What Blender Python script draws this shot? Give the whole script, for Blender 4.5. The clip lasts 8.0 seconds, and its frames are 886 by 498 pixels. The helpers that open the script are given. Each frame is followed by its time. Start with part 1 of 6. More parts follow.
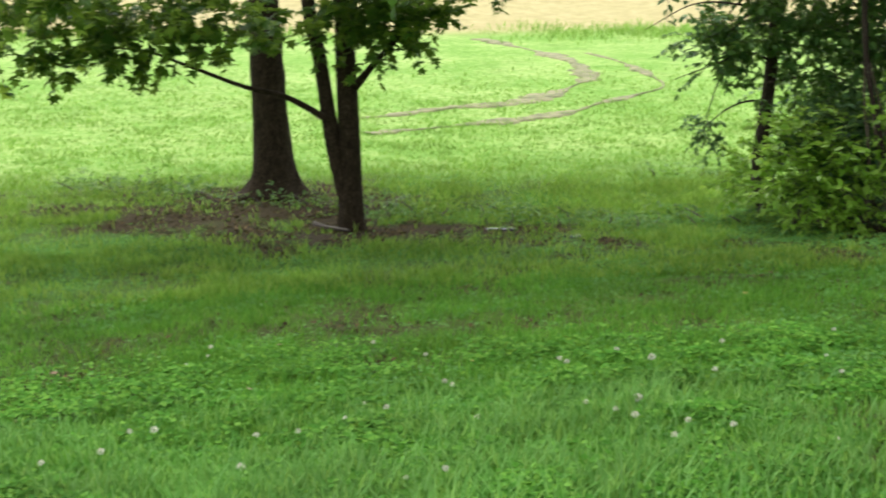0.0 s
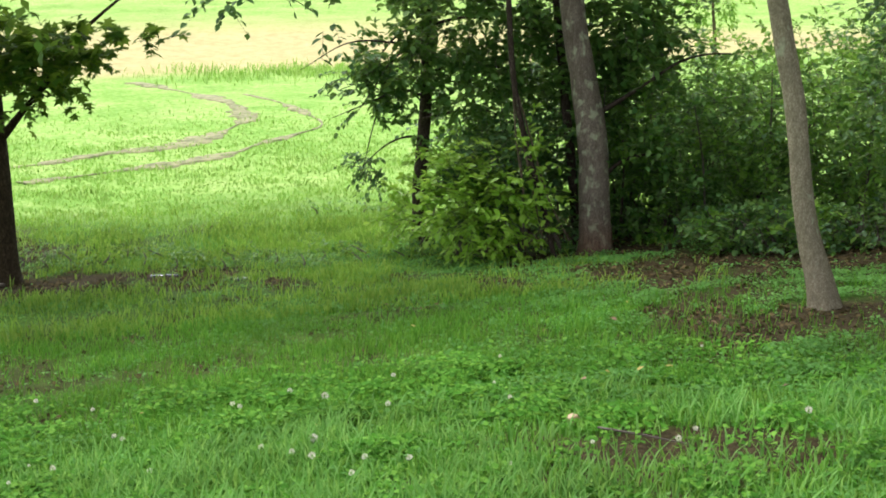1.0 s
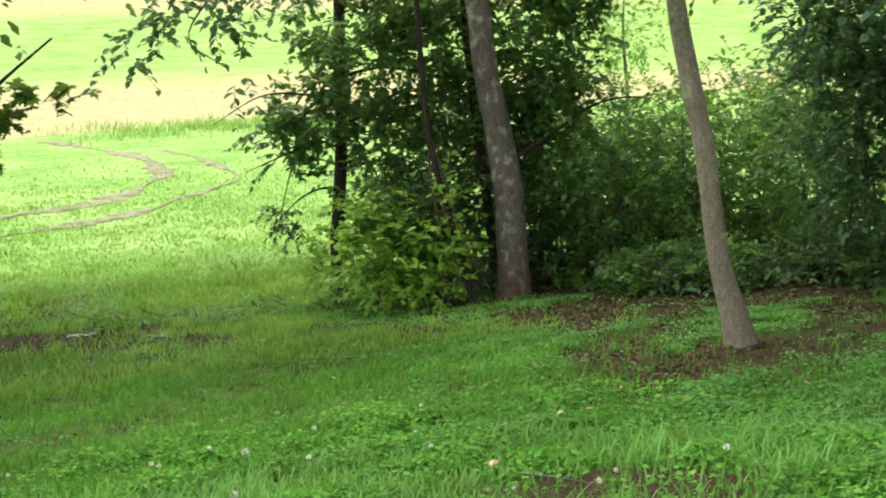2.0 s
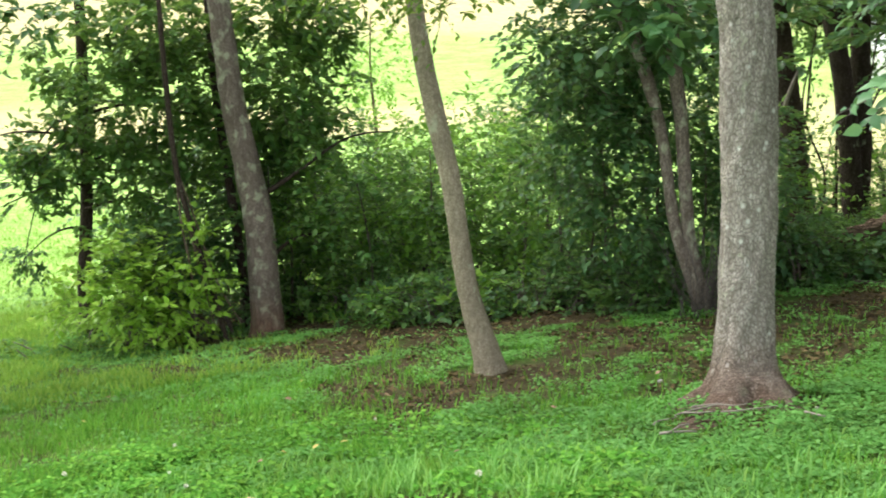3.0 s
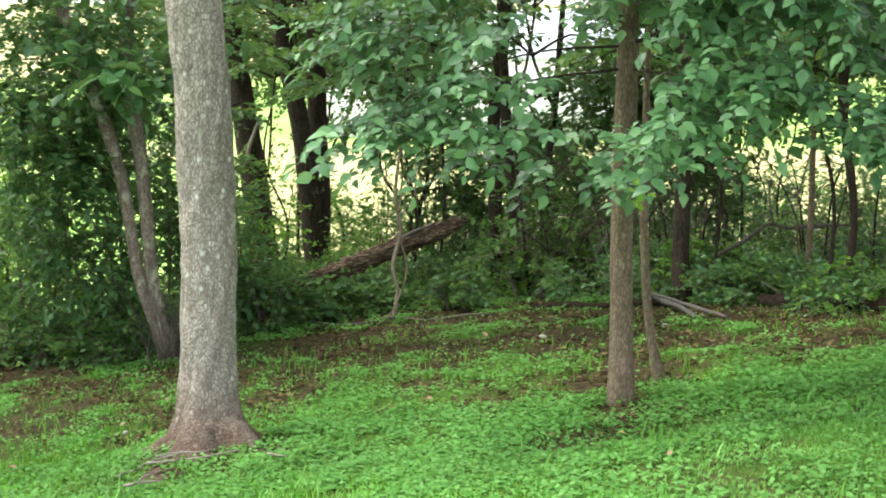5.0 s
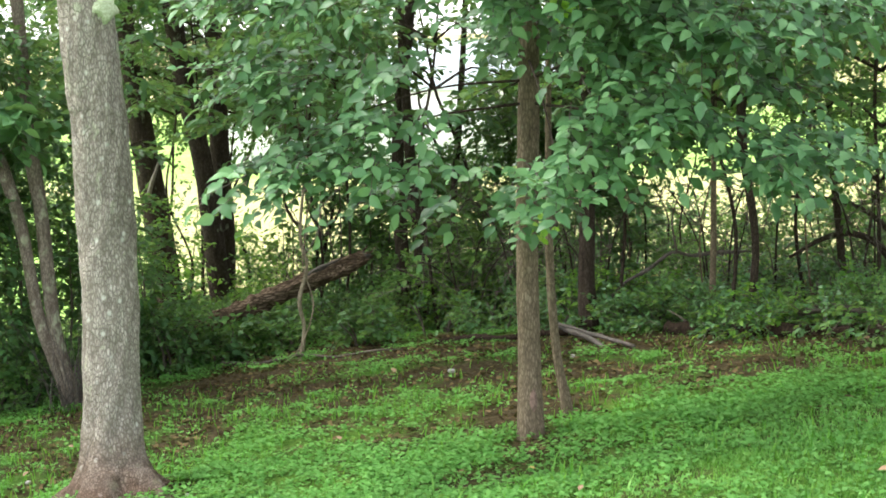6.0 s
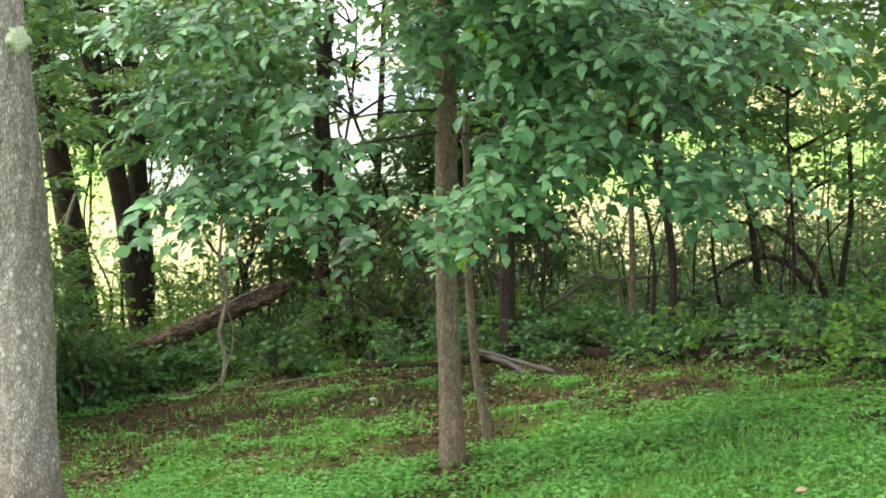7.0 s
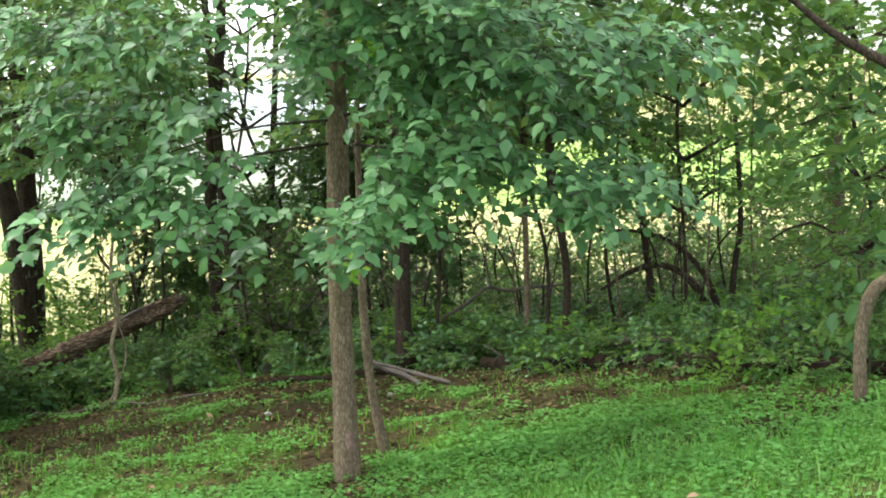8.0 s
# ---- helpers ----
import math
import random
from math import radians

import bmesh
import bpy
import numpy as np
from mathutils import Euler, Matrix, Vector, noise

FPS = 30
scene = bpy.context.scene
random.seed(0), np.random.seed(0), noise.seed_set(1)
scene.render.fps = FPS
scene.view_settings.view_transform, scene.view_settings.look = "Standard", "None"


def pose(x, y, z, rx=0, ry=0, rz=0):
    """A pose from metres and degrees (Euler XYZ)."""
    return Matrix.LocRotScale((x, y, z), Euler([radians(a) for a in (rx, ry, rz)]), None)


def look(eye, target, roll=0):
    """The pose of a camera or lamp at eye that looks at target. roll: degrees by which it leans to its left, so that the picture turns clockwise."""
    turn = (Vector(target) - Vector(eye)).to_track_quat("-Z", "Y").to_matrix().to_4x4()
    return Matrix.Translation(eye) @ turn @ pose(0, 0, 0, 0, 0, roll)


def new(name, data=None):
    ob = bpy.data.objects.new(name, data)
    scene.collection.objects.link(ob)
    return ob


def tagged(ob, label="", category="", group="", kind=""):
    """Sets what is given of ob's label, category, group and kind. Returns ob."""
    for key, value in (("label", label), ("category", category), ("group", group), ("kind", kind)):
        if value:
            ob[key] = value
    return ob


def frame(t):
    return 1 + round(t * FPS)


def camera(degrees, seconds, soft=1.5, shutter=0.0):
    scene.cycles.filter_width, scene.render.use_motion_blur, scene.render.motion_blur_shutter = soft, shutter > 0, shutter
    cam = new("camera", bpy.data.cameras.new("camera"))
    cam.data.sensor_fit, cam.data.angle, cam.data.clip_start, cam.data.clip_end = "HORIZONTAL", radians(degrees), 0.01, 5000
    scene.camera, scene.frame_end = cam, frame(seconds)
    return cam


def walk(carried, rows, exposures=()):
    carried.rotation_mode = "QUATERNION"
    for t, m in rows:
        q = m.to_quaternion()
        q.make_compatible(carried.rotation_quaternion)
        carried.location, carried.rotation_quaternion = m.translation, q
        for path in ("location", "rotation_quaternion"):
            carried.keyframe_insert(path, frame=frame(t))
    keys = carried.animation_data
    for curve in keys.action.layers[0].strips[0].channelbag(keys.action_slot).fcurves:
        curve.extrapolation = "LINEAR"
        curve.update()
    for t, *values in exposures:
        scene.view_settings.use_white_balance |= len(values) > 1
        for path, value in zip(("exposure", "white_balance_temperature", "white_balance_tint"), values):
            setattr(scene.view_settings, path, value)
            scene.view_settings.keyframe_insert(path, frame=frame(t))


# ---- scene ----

# ---------- camera and walk ----------
cam = camera(33.02, 8.0, soft=1.8, shutter=0.2)
PATH = [
    (0.0, -0.000, 0.000, 1.600, 76.700, -0.000, 0.000),
    (0.5, 0.000, 0.069, 1.591, 77.203, -0.364, -8.015),
    (1.0, 0.008, 0.061, 1.592, 78.212, 0.169, -13.071),
    (1.2, 0.007, 0.057, 1.594, 78.581, 0.639, -13.303),
    (2.3, 0.055, 0.044, 1.599, 80.448, 1.433, -18.848),
    (2.5, 0.046, 0.028, 1.603, 80.661, 1.237, -20.974),
    (3.0, 0.035, -0.012, 1.608, 81.110, 1.326, -25.871),
    (3.5, 0.057, -0.006, 1.597, 81.284, 1.520, -30.686),
    (4.0, 0.070, -0.037, 1.597, 81.470, 0.726, -38.092),
    (4.5, 0.072, -0.054, 1.603, 82.008, 0.177, -43.499),
    (5.0, 0.079, -0.068, 1.607, 82.713, 0.133, -45.908),
    (5.2, 0.089, -0.066, 1.605, 83.004, 0.178, -47.093),
    (6.3, 0.121, -0.042, 1.647, 84.107, 1.429, -50.080),
    (6.5, 0.116, -0.061, 1.648, 84.323, 1.531, -50.506),
    (7.0, 0.127, -0.063, 1.648, 84.782, 1.531, -52.609),
    (7.5, 0.136, -0.073, 1.648, 85.145, 1.457, -54.641),
    (8.0, 0.167, -0.070, 1.641, 85.126, 1.854, -56.553),
]
EXPOSURES = [(0.0, 1.2), (1.0, 1.38), (2.5, 1.45), (3.0, 1.92), (3.5, 2.2), (4.5, 2.28), (6.5, 2.22), (8.0, 2.16)]
walk(cam, [(t, pose(x, y, z, rx, ry, rz)) for t, x, y, z, rx, ry, rz in PATH], EXPOSURES)

# ---------- world and sun: a bright overcast day ----------
SUN_EL, SUN_AZ = 58.0, -22.0
world = bpy.data.worlds.new("overcast_sky")
scene.world = world
world.use_nodes = True
wn = world.node_tree.nodes
sky = wn.new("ShaderNodeTexSky")
sky.sky_type = "NISHITA"
sky.sun_disc = False
sky.sun_elevation = radians(SUN_EL)
sky.sun_rotation = radians(SUN_AZ)
sky.air_density, sky.dust_density, sky.ozone_density = 1.0, 1.0, 1.0
wn["Background"].inputs["Strength"].default_value = 0.15
veil = wn.new("ShaderNodeHueSaturation")
veil.inputs["Saturation"].default_value = 0.3
world.node_tree.links.new(sky.outputs["Color"], veil.inputs["Color"])
world.node_tree.links.new(veil.outputs["Color"], wn["Background"].inputs["Color"])
sun_data = bpy.data.lights.new("sun", "SUN")
sun_data.energy, sun_data.angle, sun_data.color = 1.5, radians(25), (1.0, 0.97, 0.92)
sun = new("sun", sun_data)
sun.matrix_world = look((math.sin(radians(SUN_AZ)) * 40, math.cos(radians(SUN_AZ)) * 40, 64), (0, 0, 0))

# ---------- materials ----------
def node_mat(name):
    m = bpy.data.materials.new(name)
    m.use_nodes = True
    nt = m.node_tree
    return m, nt, nt.nodes["Principled BSDF"], nt.links.new


def ramp(nt, stops):
    r = nt.nodes.new("ShaderNodeValToRGB")
    e = r.color_ramp.elements
    e[0].position, e[0].color = stops[0][0], (*stops[0][1], 1)
    e[1].position, e[1].color = stops[-1][0], (*stops[-1][1], 1)
    for p, c in stops[1:-1]:
        x = e.new(p)
        x.color = (*c, 1)
    return r


def noise_node(nt, scale, detail=4.0, rough=0.55, vec=None):
    n = nt.nodes.new("ShaderNodeTexNoise")
    n.inputs["Scale"].default_value, n.inputs["Detail"].default_value, n.inputs["Roughness"].default_value = scale, detail, rough
    if vec is not None:
        nt.links.new(vec, n.inputs["Vector"])
    return n


def coords(nt, scale=(1, 1, 1)):
    tc = nt.nodes.new("ShaderNodeTexCoord")
    mp = nt.nodes.new("ShaderNodeMapping")
    mp.inputs["Scale"].default_value = scale
    nt.links.new(tc.outputs["Object"], mp.inputs["Vector"])
    return mp.outputs["Vector"]


def mix_col(nt, fac, a, b):
    m = nt.nodes.new("ShaderNodeMix")
    m.data_type = "RGBA"
    for sock, v in ((m.inputs[0], fac), (m.inputs[6], a), (m.inputs[7], b)):
        if isinstance(v, (int, float)):
            sock.default_value = v
        elif isinstance(v, tuple):
            sock.default_value = (*v, 1)
        else:
            nt.links.new(v, sock)
    return m.outputs[2]


def add_bump(nt, bsdf, height, strength, dist):
    b = nt.nodes.new("ShaderNodeBump")
    b.inputs["Strength"].default_value, b.inputs["Distance"].default_value = strength, dist
    nt.links.new(height, b.inputs["Height"])
    nt.links.new(b.outputs["Normal"], bsdf.inputs["Normal"])


def leaf_mat(name, dark, mid, light, through_light=0.35, rough=0.5, per_object=False, gloss=0.3):
    m, nt, bsdf, link = node_mat(name)
    if per_object:
        rnd = nt.nodes.new("ShaderNodeObjectInfo").outputs["Random"]
    else:
        rnd = nt.nodes.new("ShaderNodeNewGeometry").outputs["Random Per Island"]
    r = ramp(nt, [(0.0, dark), (0.5, mid), (1.0, light)])
    link(rnd, r.inputs["Fac"])
    n = noise_node(nt, 1.3, 3.0, vec=coords(nt))
    hs = nt.nodes.new("ShaderNodeHueSaturation")
    v = nt.nodes.new("ShaderNodeMapRange")
    v.inputs["From Min"].default_value, v.inputs["From Max"].default_value = 0.3, 0.7
    v.inputs["To Min"].default_value, v.inputs["To Max"].default_value = 0.75, 1.25
    link(n.outputs["Fac"], v.inputs["Value"])
    link(v.outputs["Result"], hs.inputs["Value"])
    link(r.outputs["Color"], hs.inputs["Color"])
    link(hs.outputs["Color"], bsdf.inputs["Base Color"])
    bsdf.inputs["Roughness"].default_value = rough
    bsdf.inputs["Specular IOR Level"].default_value = gloss
    tr = nt.nodes.new("ShaderNodeBsdfTranslucent")
    tint = mix_col(nt, 0.35, hs.outputs["Color"], (0.32, 0.42, 0.07))
    link(tint, tr.inputs["Color"])
    mx = nt.nodes.new("ShaderNodeMixShader")
    mx.inputs["Fac"].default_value = through_light
    link(bsdf.outputs["BSDF"], mx.inputs[1])
    link(tr.outputs["BSDF"], mx.inputs[2])
    link(mx.outputs["Shader"], nt.nodes["Material Output"].inputs["Surface"])
    return m


def bark_mat(name, dark, mid, light, scale=1.0, lichen=0.0, depth=0.012, moss=(0.42, 0.46, 0.3), foot=None, flecks=False, stretch=0.26, lying=False, stops=(0.1, 0.42, 0.75)):
    m, nt, bsdf, link = node_mat(name)
    v = coords(nt, (stretch, 1, 1) if lying else (1, 1, stretch))
    ridge = noise_node(nt, 26 * scale, 5.0, 0.6, v)
    blotch = noise_node(nt, 3.0, 4.0, 0.6, coords(nt))
    vor = nt.nodes.new("ShaderNodeTexVoronoi")
    vor.inputs["Scale"].default_value = 62 * scale
    vor.feature = "DISTANCE_TO_EDGE"
    link(v, vor.inputs["Vector"])
    crack = nt.nodes.new("ShaderNodeMapRange")
    crack.inputs["From Min"].default_value = -0.2
    crack.inputs["From Max"].default_value = 0.22
    link(vor.outputs["Distance"], crack.inputs["Value"])
    mul = nt.nodes.new("ShaderNodeMath")
    mul.operation = "MULTIPLY"
    link(crack.outputs["Result"], mul.inputs[0])
    link(ridge.outputs["Fac"], mul.inputs[1])
    r = ramp(nt, list(zip(stops, (dark, mid, light))))
    link(mul.outputs["Value"], r.inputs["Fac"])
    hs = nt.nodes.new("ShaderNodeHueSaturation")
    mr = nt.nodes.new("ShaderNodeMapRange")
    mr.inputs["From Min"].default_value, mr.inputs["From Max"].default_value = 0.3, 0.7
    mr.inputs["To Min"].default_value, mr.inputs["To Max"].default_value = 0.7, 1.3
    grain = noise_node(nt, 110.0, 3.0, 0.7, coords(nt, (1, 1, 0.5)))
    gm = nt.nodes.new("ShaderNodeMath")
    gm.operation = "MULTIPLY_ADD"
    link(grain.outputs["Fac"], gm.inputs[0])
    gm.inputs[1].default_value = 0.5
    gm2 = nt.nodes.new("ShaderNodeMath")
    gm2.operation = "MULTIPLY"
    link(blotch.outputs["Fac"], gm2.inputs[0])
    gm2.inputs[1].default_value = 0.5
    link(gm2.outputs["Value"], gm.inputs[2])
    link(gm.outputs["Value"], mr.inputs["Value"])
    link(mr.outputs["Result"], hs.inputs["Value"])
    link(r.outputs["Color"], hs.inputs["Color"])
    col = hs.outputs["Color"]
    if flecks:
        fv = nt.nodes.new("ShaderNodeTexVoronoi")
        fv.inputs["Scale"].default_value = 13.0
        link(coords(nt, (1, 1, 0.8)), fv.inputs["Vector"])
        fm = nt.nodes.new("ShaderNodeMapRange")
        fm.inputs["From Min"].default_value, fm.inputs["From Max"].default_value = 0.2, 0.08
        link(fv.outputs["Distance"], fm.inputs["Value"])
        col = mix_col(nt, fm.outputs["Result"], col, (0.6, 0.58, 0.5))
    if lichen:
        ln = noise_node(nt, 10.0, 4.0, 0.55, coords(nt, (1, 1, 0.7)))
        lr = nt.nodes.new("ShaderNodeMapRange")
        lr.inputs["From Min"].default_value, lr.inputs["From Max"].default_value = 0.66 - 0.12 * lichen, 0.76 - 0.12 * lichen
        link(ln.outputs["Fac"], lr.inputs["Value"])
        fine = noise_node(nt, 60.0, 3.0, 0.6, coords(nt))
        mm = nt.nodes.new("ShaderNodeMath")
        mm.operation = "MULTIPLY"
        link(lr.outputs["Result"], mm.inputs[0])
        link(fine.outputs["Fac"], mm.inputs[1])
        col = mix_col(nt, mm.outputs["Value"], col, moss)
    if foot:
        sep = nt.nodes.new("ShaderNodeSeparateXYZ")
        link(coords(nt), sep.inputs["Vector"])
        wob = nt.nodes.new("ShaderNodeMath")
        wob.operation = "MULTIPLY_ADD"
        link(noise_node(nt, 9.0, 4.0, 0.6, coords(nt)).outputs["Fac"], wob.inputs[0])
        wob.inputs[1].default_value = 0.35
        link(sep.outputs["Z"], wob.inputs[2])
        fr = nt.nodes.new("ShaderNodeMapRange")
        fr.inputs["From Min"].default_value, fr.inputs["From Max"].default_value = 0.26, 0.6
        fr.inputs["To Min"].default_value, fr.inputs["To Max"].default_value = 0.8, 0.0
        link(wob.outputs["Value"], fr.inputs["Value"])
        brown = ramp(nt, [(0.1, (0.035, 0.02, 0.013)), (0.45, (0.12, 0.066, 0.04)), (0.8, (0.19, 0.115, 0.073))])
        link(mul.outputs["Value"], brown.inputs["Fac"])
        col = mix_col(nt, fr.outputs["Result"], col, brown.outputs["Color"])
    link(col, bsdf.inputs["Base Color"])
    bsdf.inputs["Roughness"].default_value = 0.9
    bsdf.inputs["Specular IOR Level"].default_value = 0.08
    add_bump(nt, bsdf, mul.outputs["Value"], 0.9, depth)
    return m


def plain_mat(name, a, b, scale=20.0, rough=0.8, bump=0.3, dist=0.004):
    m, nt, bsdf, link = node_mat(name)
    n = noise_node(nt, scale, 5.0, 0.6, coords(nt))
    r = ramp(nt, [(0.3, a), (0.7, b)])
    link(n.outputs["Fac"], r.inputs["Fac"])
    link(r.outputs["Color"], bsdf.inputs["Base Color"])
    bsdf.inputs["Roughness"].default_value = rough
    add_bump(nt, bsdf, n.outputs["Fac"], bump, dist)
    return m


def ground_mat():
    m, nt, bsdf, link = node_mat("lawn_and_meadow")
    v = coords(nt)
    soil_at = nt.nodes.new("ShaderNodeAttribute")
    soil_at.attribute_name = "soil"
    hay_at = nt.nodes.new("ShaderNodeAttribute")
    hay_at.attribute_name = "hay"
    fine = noise_node(nt, 22.0, 6.0, 0.65, v)
    mid = noise_node(nt, 1.1, 5.0, 0.6, v)
    big = noise_node(nt, 0.16, 4.0, 0.55, v)
    green = ramp(nt, [(0.25, (0.025, 0.075, 0.009)), (0.5, (0.055, 0.16, 0.016)), (0.75, (0.11, 0.24, 0.032))])
    link(fine.outputs["Fac"], green.inputs["Fac"])
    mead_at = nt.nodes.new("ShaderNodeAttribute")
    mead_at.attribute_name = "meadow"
    # meadow green, paled further to carry the open light beyond the trees' shade
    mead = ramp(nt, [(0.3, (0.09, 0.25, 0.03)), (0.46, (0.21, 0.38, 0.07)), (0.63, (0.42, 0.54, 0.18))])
    sweep = noise_node(nt, 0.7, 6.0, 0.65, coords(nt, (0.8, 0.8, 1)))
    swp = nt.nodes.new("ShaderNodeMath")
    swp.operation = "MULTIPLY_ADD"
    link(sweep.outputs["Fac"], swp.inputs[0])
    swp.inputs[1].default_value = 0.4
    half = nt.nodes.new("ShaderNodeMath")
    half.operation = "MULTIPLY"
    link(noise_node(nt, 8.0, 8.0, 0.75, coords(nt, (1, 0.7, 1))).outputs["Fac"], half.inputs[0])
    half.inputs[1].default_value = 0.6
    link(half.outputs["Value"], swp.inputs[2])
    link(swp.outputs["Value"], mead.inputs["Fac"])
    yellow = mix_col(nt, mid.outputs["Fac"], green.outputs["Color"], (0.14, 0.23, 0.03))
    hr = nt.nodes.new("ShaderNodeMapRange")
    hr.inputs["From Min"].default_value, hr.inputs["From Max"].default_value = 0.42, 0.62
    link(big.outputs["Fac"], hr.inputs["Value"])
    grass = mix_col(nt, hr.outputs["Result"], green.outputs["Color"], yellow)
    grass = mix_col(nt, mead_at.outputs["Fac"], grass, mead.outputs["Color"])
    soil = ramp(nt, [(0.3, (0.019, 0.014, 0.006)), (0.55, (0.052, 0.039, 0.017)), (0.8, (0.14, 0.105, 0.054))])
    link(fine.outputs["Fac"], soil.inputs["Fac"])
    hay = ramp(nt, [(0.3, (0.37, 0.32, 0.14)), (0.7, (0.52, 0.45, 0.22))])
    streak = noise_node(nt, 3.0, 6.0, 0.65, coords(nt, (1, 0.4, 1)))
    link(streak.outputs["Fac"], hay.inputs["Fac"])
    c = mix_col(nt, soil_at.outputs["Fac"], grass, soil.outputs["Color"])
    c = mix_col(nt, hay_at.outputs["Fac"], c, hay.outputs["Color"])
    link(c, bsdf.inputs["Base Color"])
    bsdf.inputs["Roughness"].default_value = 0.95
    bsdf.inputs["Specular IOR Level"].default_value = 0.1
    add_bump(nt, bsdf, fine.outputs["Fac"], 0.8, 0.03)
    return m


M_GROUND = ground_mat()
M_GRASS = leaf_mat("grass", (0.042, 0.165, 0.014), (0.088, 0.28, 0.029), (0.18, 0.39, 0.055), 0.42, 0.65, gloss=0.06)
M_HOLLOW = leaf_mat("rank_grass", (0.1, 0.23, 0.022), (0.185, 0.35, 0.042), (0.3, 0.42, 0.085), 0.42, 0.65, gloss=0.1)
# meadow blades, lightened likewise for the open light
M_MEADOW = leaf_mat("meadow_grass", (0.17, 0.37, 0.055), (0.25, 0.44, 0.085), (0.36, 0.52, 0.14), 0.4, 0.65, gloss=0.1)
M_COVER = leaf_mat("ground_cover", (0.075, 0.21, 0.042), (0.112, 0.285, 0.062), (0.165, 0.36, 0.095), 0.38, 0.65, gloss=0.08)
# paler copy of the lawn grass: open-sky light on the near strip put into it
M_LITGRASS = leaf_mat("lit_near_grass", (0.11, 0.28, 0.05), (0.17, 0.385, 0.085), (0.25, 0.47, 0.13), 0.42, 0.65, gloss=0.06)
M_CLOVER = leaf_mat("clover_leaf", (0.04, 0.15, 0.014), (0.088, 0.27, 0.028), (0.2, 0.42, 0.06), 0.4, 0.65, gloss=0.06)
M_MAPLE = leaf_mat("maple_leaf", (0.026, 0.08, 0.008), (0.055, 0.14, 0.012), (0.17, 0.26, 0.025), 0.48, 0.5, gloss=0.15)
M_BROAD = leaf_mat("broad_leaf", (0.036, 0.105, 0.038), (0.078, 0.192, 0.069), (0.165, 0.325, 0.125), 0.32, 0.42, gloss=0.35)
M_BROAD_ONE = leaf_mat("broad_leaf_single", (0.036, 0.105, 0.038), (0.078, 0.192, 0.069), (0.165, 0.325, 0.125), 0.32, 0.42, True, 0.35)
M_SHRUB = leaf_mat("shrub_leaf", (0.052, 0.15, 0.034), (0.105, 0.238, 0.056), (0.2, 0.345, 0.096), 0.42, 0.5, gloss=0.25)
# lighter copy of the shrub leaf: light on open clumps put into the colour
M_BRIGHT = leaf_mat("lit_shrub_leaf", (0.09, 0.24, 0.024), (0.15, 0.33, 0.045), (0.23, 0.42, 0.075), 0.5, 0.5, gloss=0.2)
# darker leaf copy: the wood's shade put into the colour
M_DARKLEAF = leaf_mat("shade_toned_leaf", (0.03, 0.09, 0.03), (0.058, 0.145, 0.046), (0.112, 0.22, 0.072), 0.36, 0.5, gloss=0.25)
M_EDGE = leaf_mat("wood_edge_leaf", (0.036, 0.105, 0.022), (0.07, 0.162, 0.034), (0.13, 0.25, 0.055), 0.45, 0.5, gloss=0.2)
# young shoots, and the corner bush with its open-sky light put into the colour
M_LIME = leaf_mat("young_and_lit_leaf", (0.2, 0.41, 0.035), (0.28, 0.5, 0.055), (0.37, 0.58, 0.09), 0.5, 0.4)
M_BARK_GREY = bark_mat("grey_bark", (0.1, 0.082, 0.066), (0.23, 0.195, 0.16), (0.40, 0.355, 0.305), 1.0, 0.3, 0.014)
M_BARK_BIG = bark_mat("grey_bark_brown_foot", (0.112, 0.095, 0.077), (0.27, 0.235, 0.192), (0.47, 0.425, 0.36), 1.15, 0.35, 0.024, foot=True, flecks=True, stretch=0.4, stops=(0.12, 0.38, 0.62))
M_BARK_LICHEN = bark_mat("lichened_bark", (0.07, 0.052, 0.04), (0.15, 0.12, 0.094), (0.24, 0.2, 0.16), 1.5, 1.05, 0.006, foot=True)
M_BARK_TAN = bark_mat("tan_bark", (0.11, 0.09, 0.056), (0.25, 0.21, 0.143), (0.38, 0.33, 0.24), 1.6, 0.35, 0.01, stretch=0.35)
M_BARK_BROWN = bark_mat("brown_bark", (0.05, 0.038, 0.025), (0.145, 0.112, 0.074), (0.255, 0.205, 0.142), 1.3, 0.15, 0.01)
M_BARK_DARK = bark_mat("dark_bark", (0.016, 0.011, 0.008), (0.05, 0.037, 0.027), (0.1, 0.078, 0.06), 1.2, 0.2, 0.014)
M_BARK_PALE = bark_mat("pale_mottled_bark", (0.06, 0.046, 0.034), (0.16, 0.13, 0.1), (0.31, 0.27, 0.22), 1.4, 0.8, 0.008)
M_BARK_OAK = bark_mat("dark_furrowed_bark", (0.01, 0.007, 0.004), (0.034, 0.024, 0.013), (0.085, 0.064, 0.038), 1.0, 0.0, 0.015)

M_SCAR = plain_mat("healed_scar", (0.09, 0.055, 0.04), (0.2, 0.13, 0.1), 60, 0.9, 0.5, 0.006)
M_ROT = bark_mat("rotten_wood", (0.009, 0.006, 0.004), (0.03, 0.02, 0.013), (0.065, 0.046, 0.032), 0.9, 0.0, 0.02)
M_LICHEN = plain_mat("lichen_crust", (0.27, 0.31, 0.18), (0.6, 0.64, 0.44), 70, 0.95, 0.6, 0.006)
M_TWIG = plain_mat("twig_bark", (0.05, 0.038, 0.028), (0.12, 0.095, 0.07), 60)
M_DEADWOOD = bark_mat("dead_wood", (0.03, 0.02, 0.013), (0.105, 0.072, 0.047), (0.25, 0.185, 0.13), 0.6, 0.0, 0.03, stretch=0.15, lying=True, stops=(0.12, 0.38, 0.62))
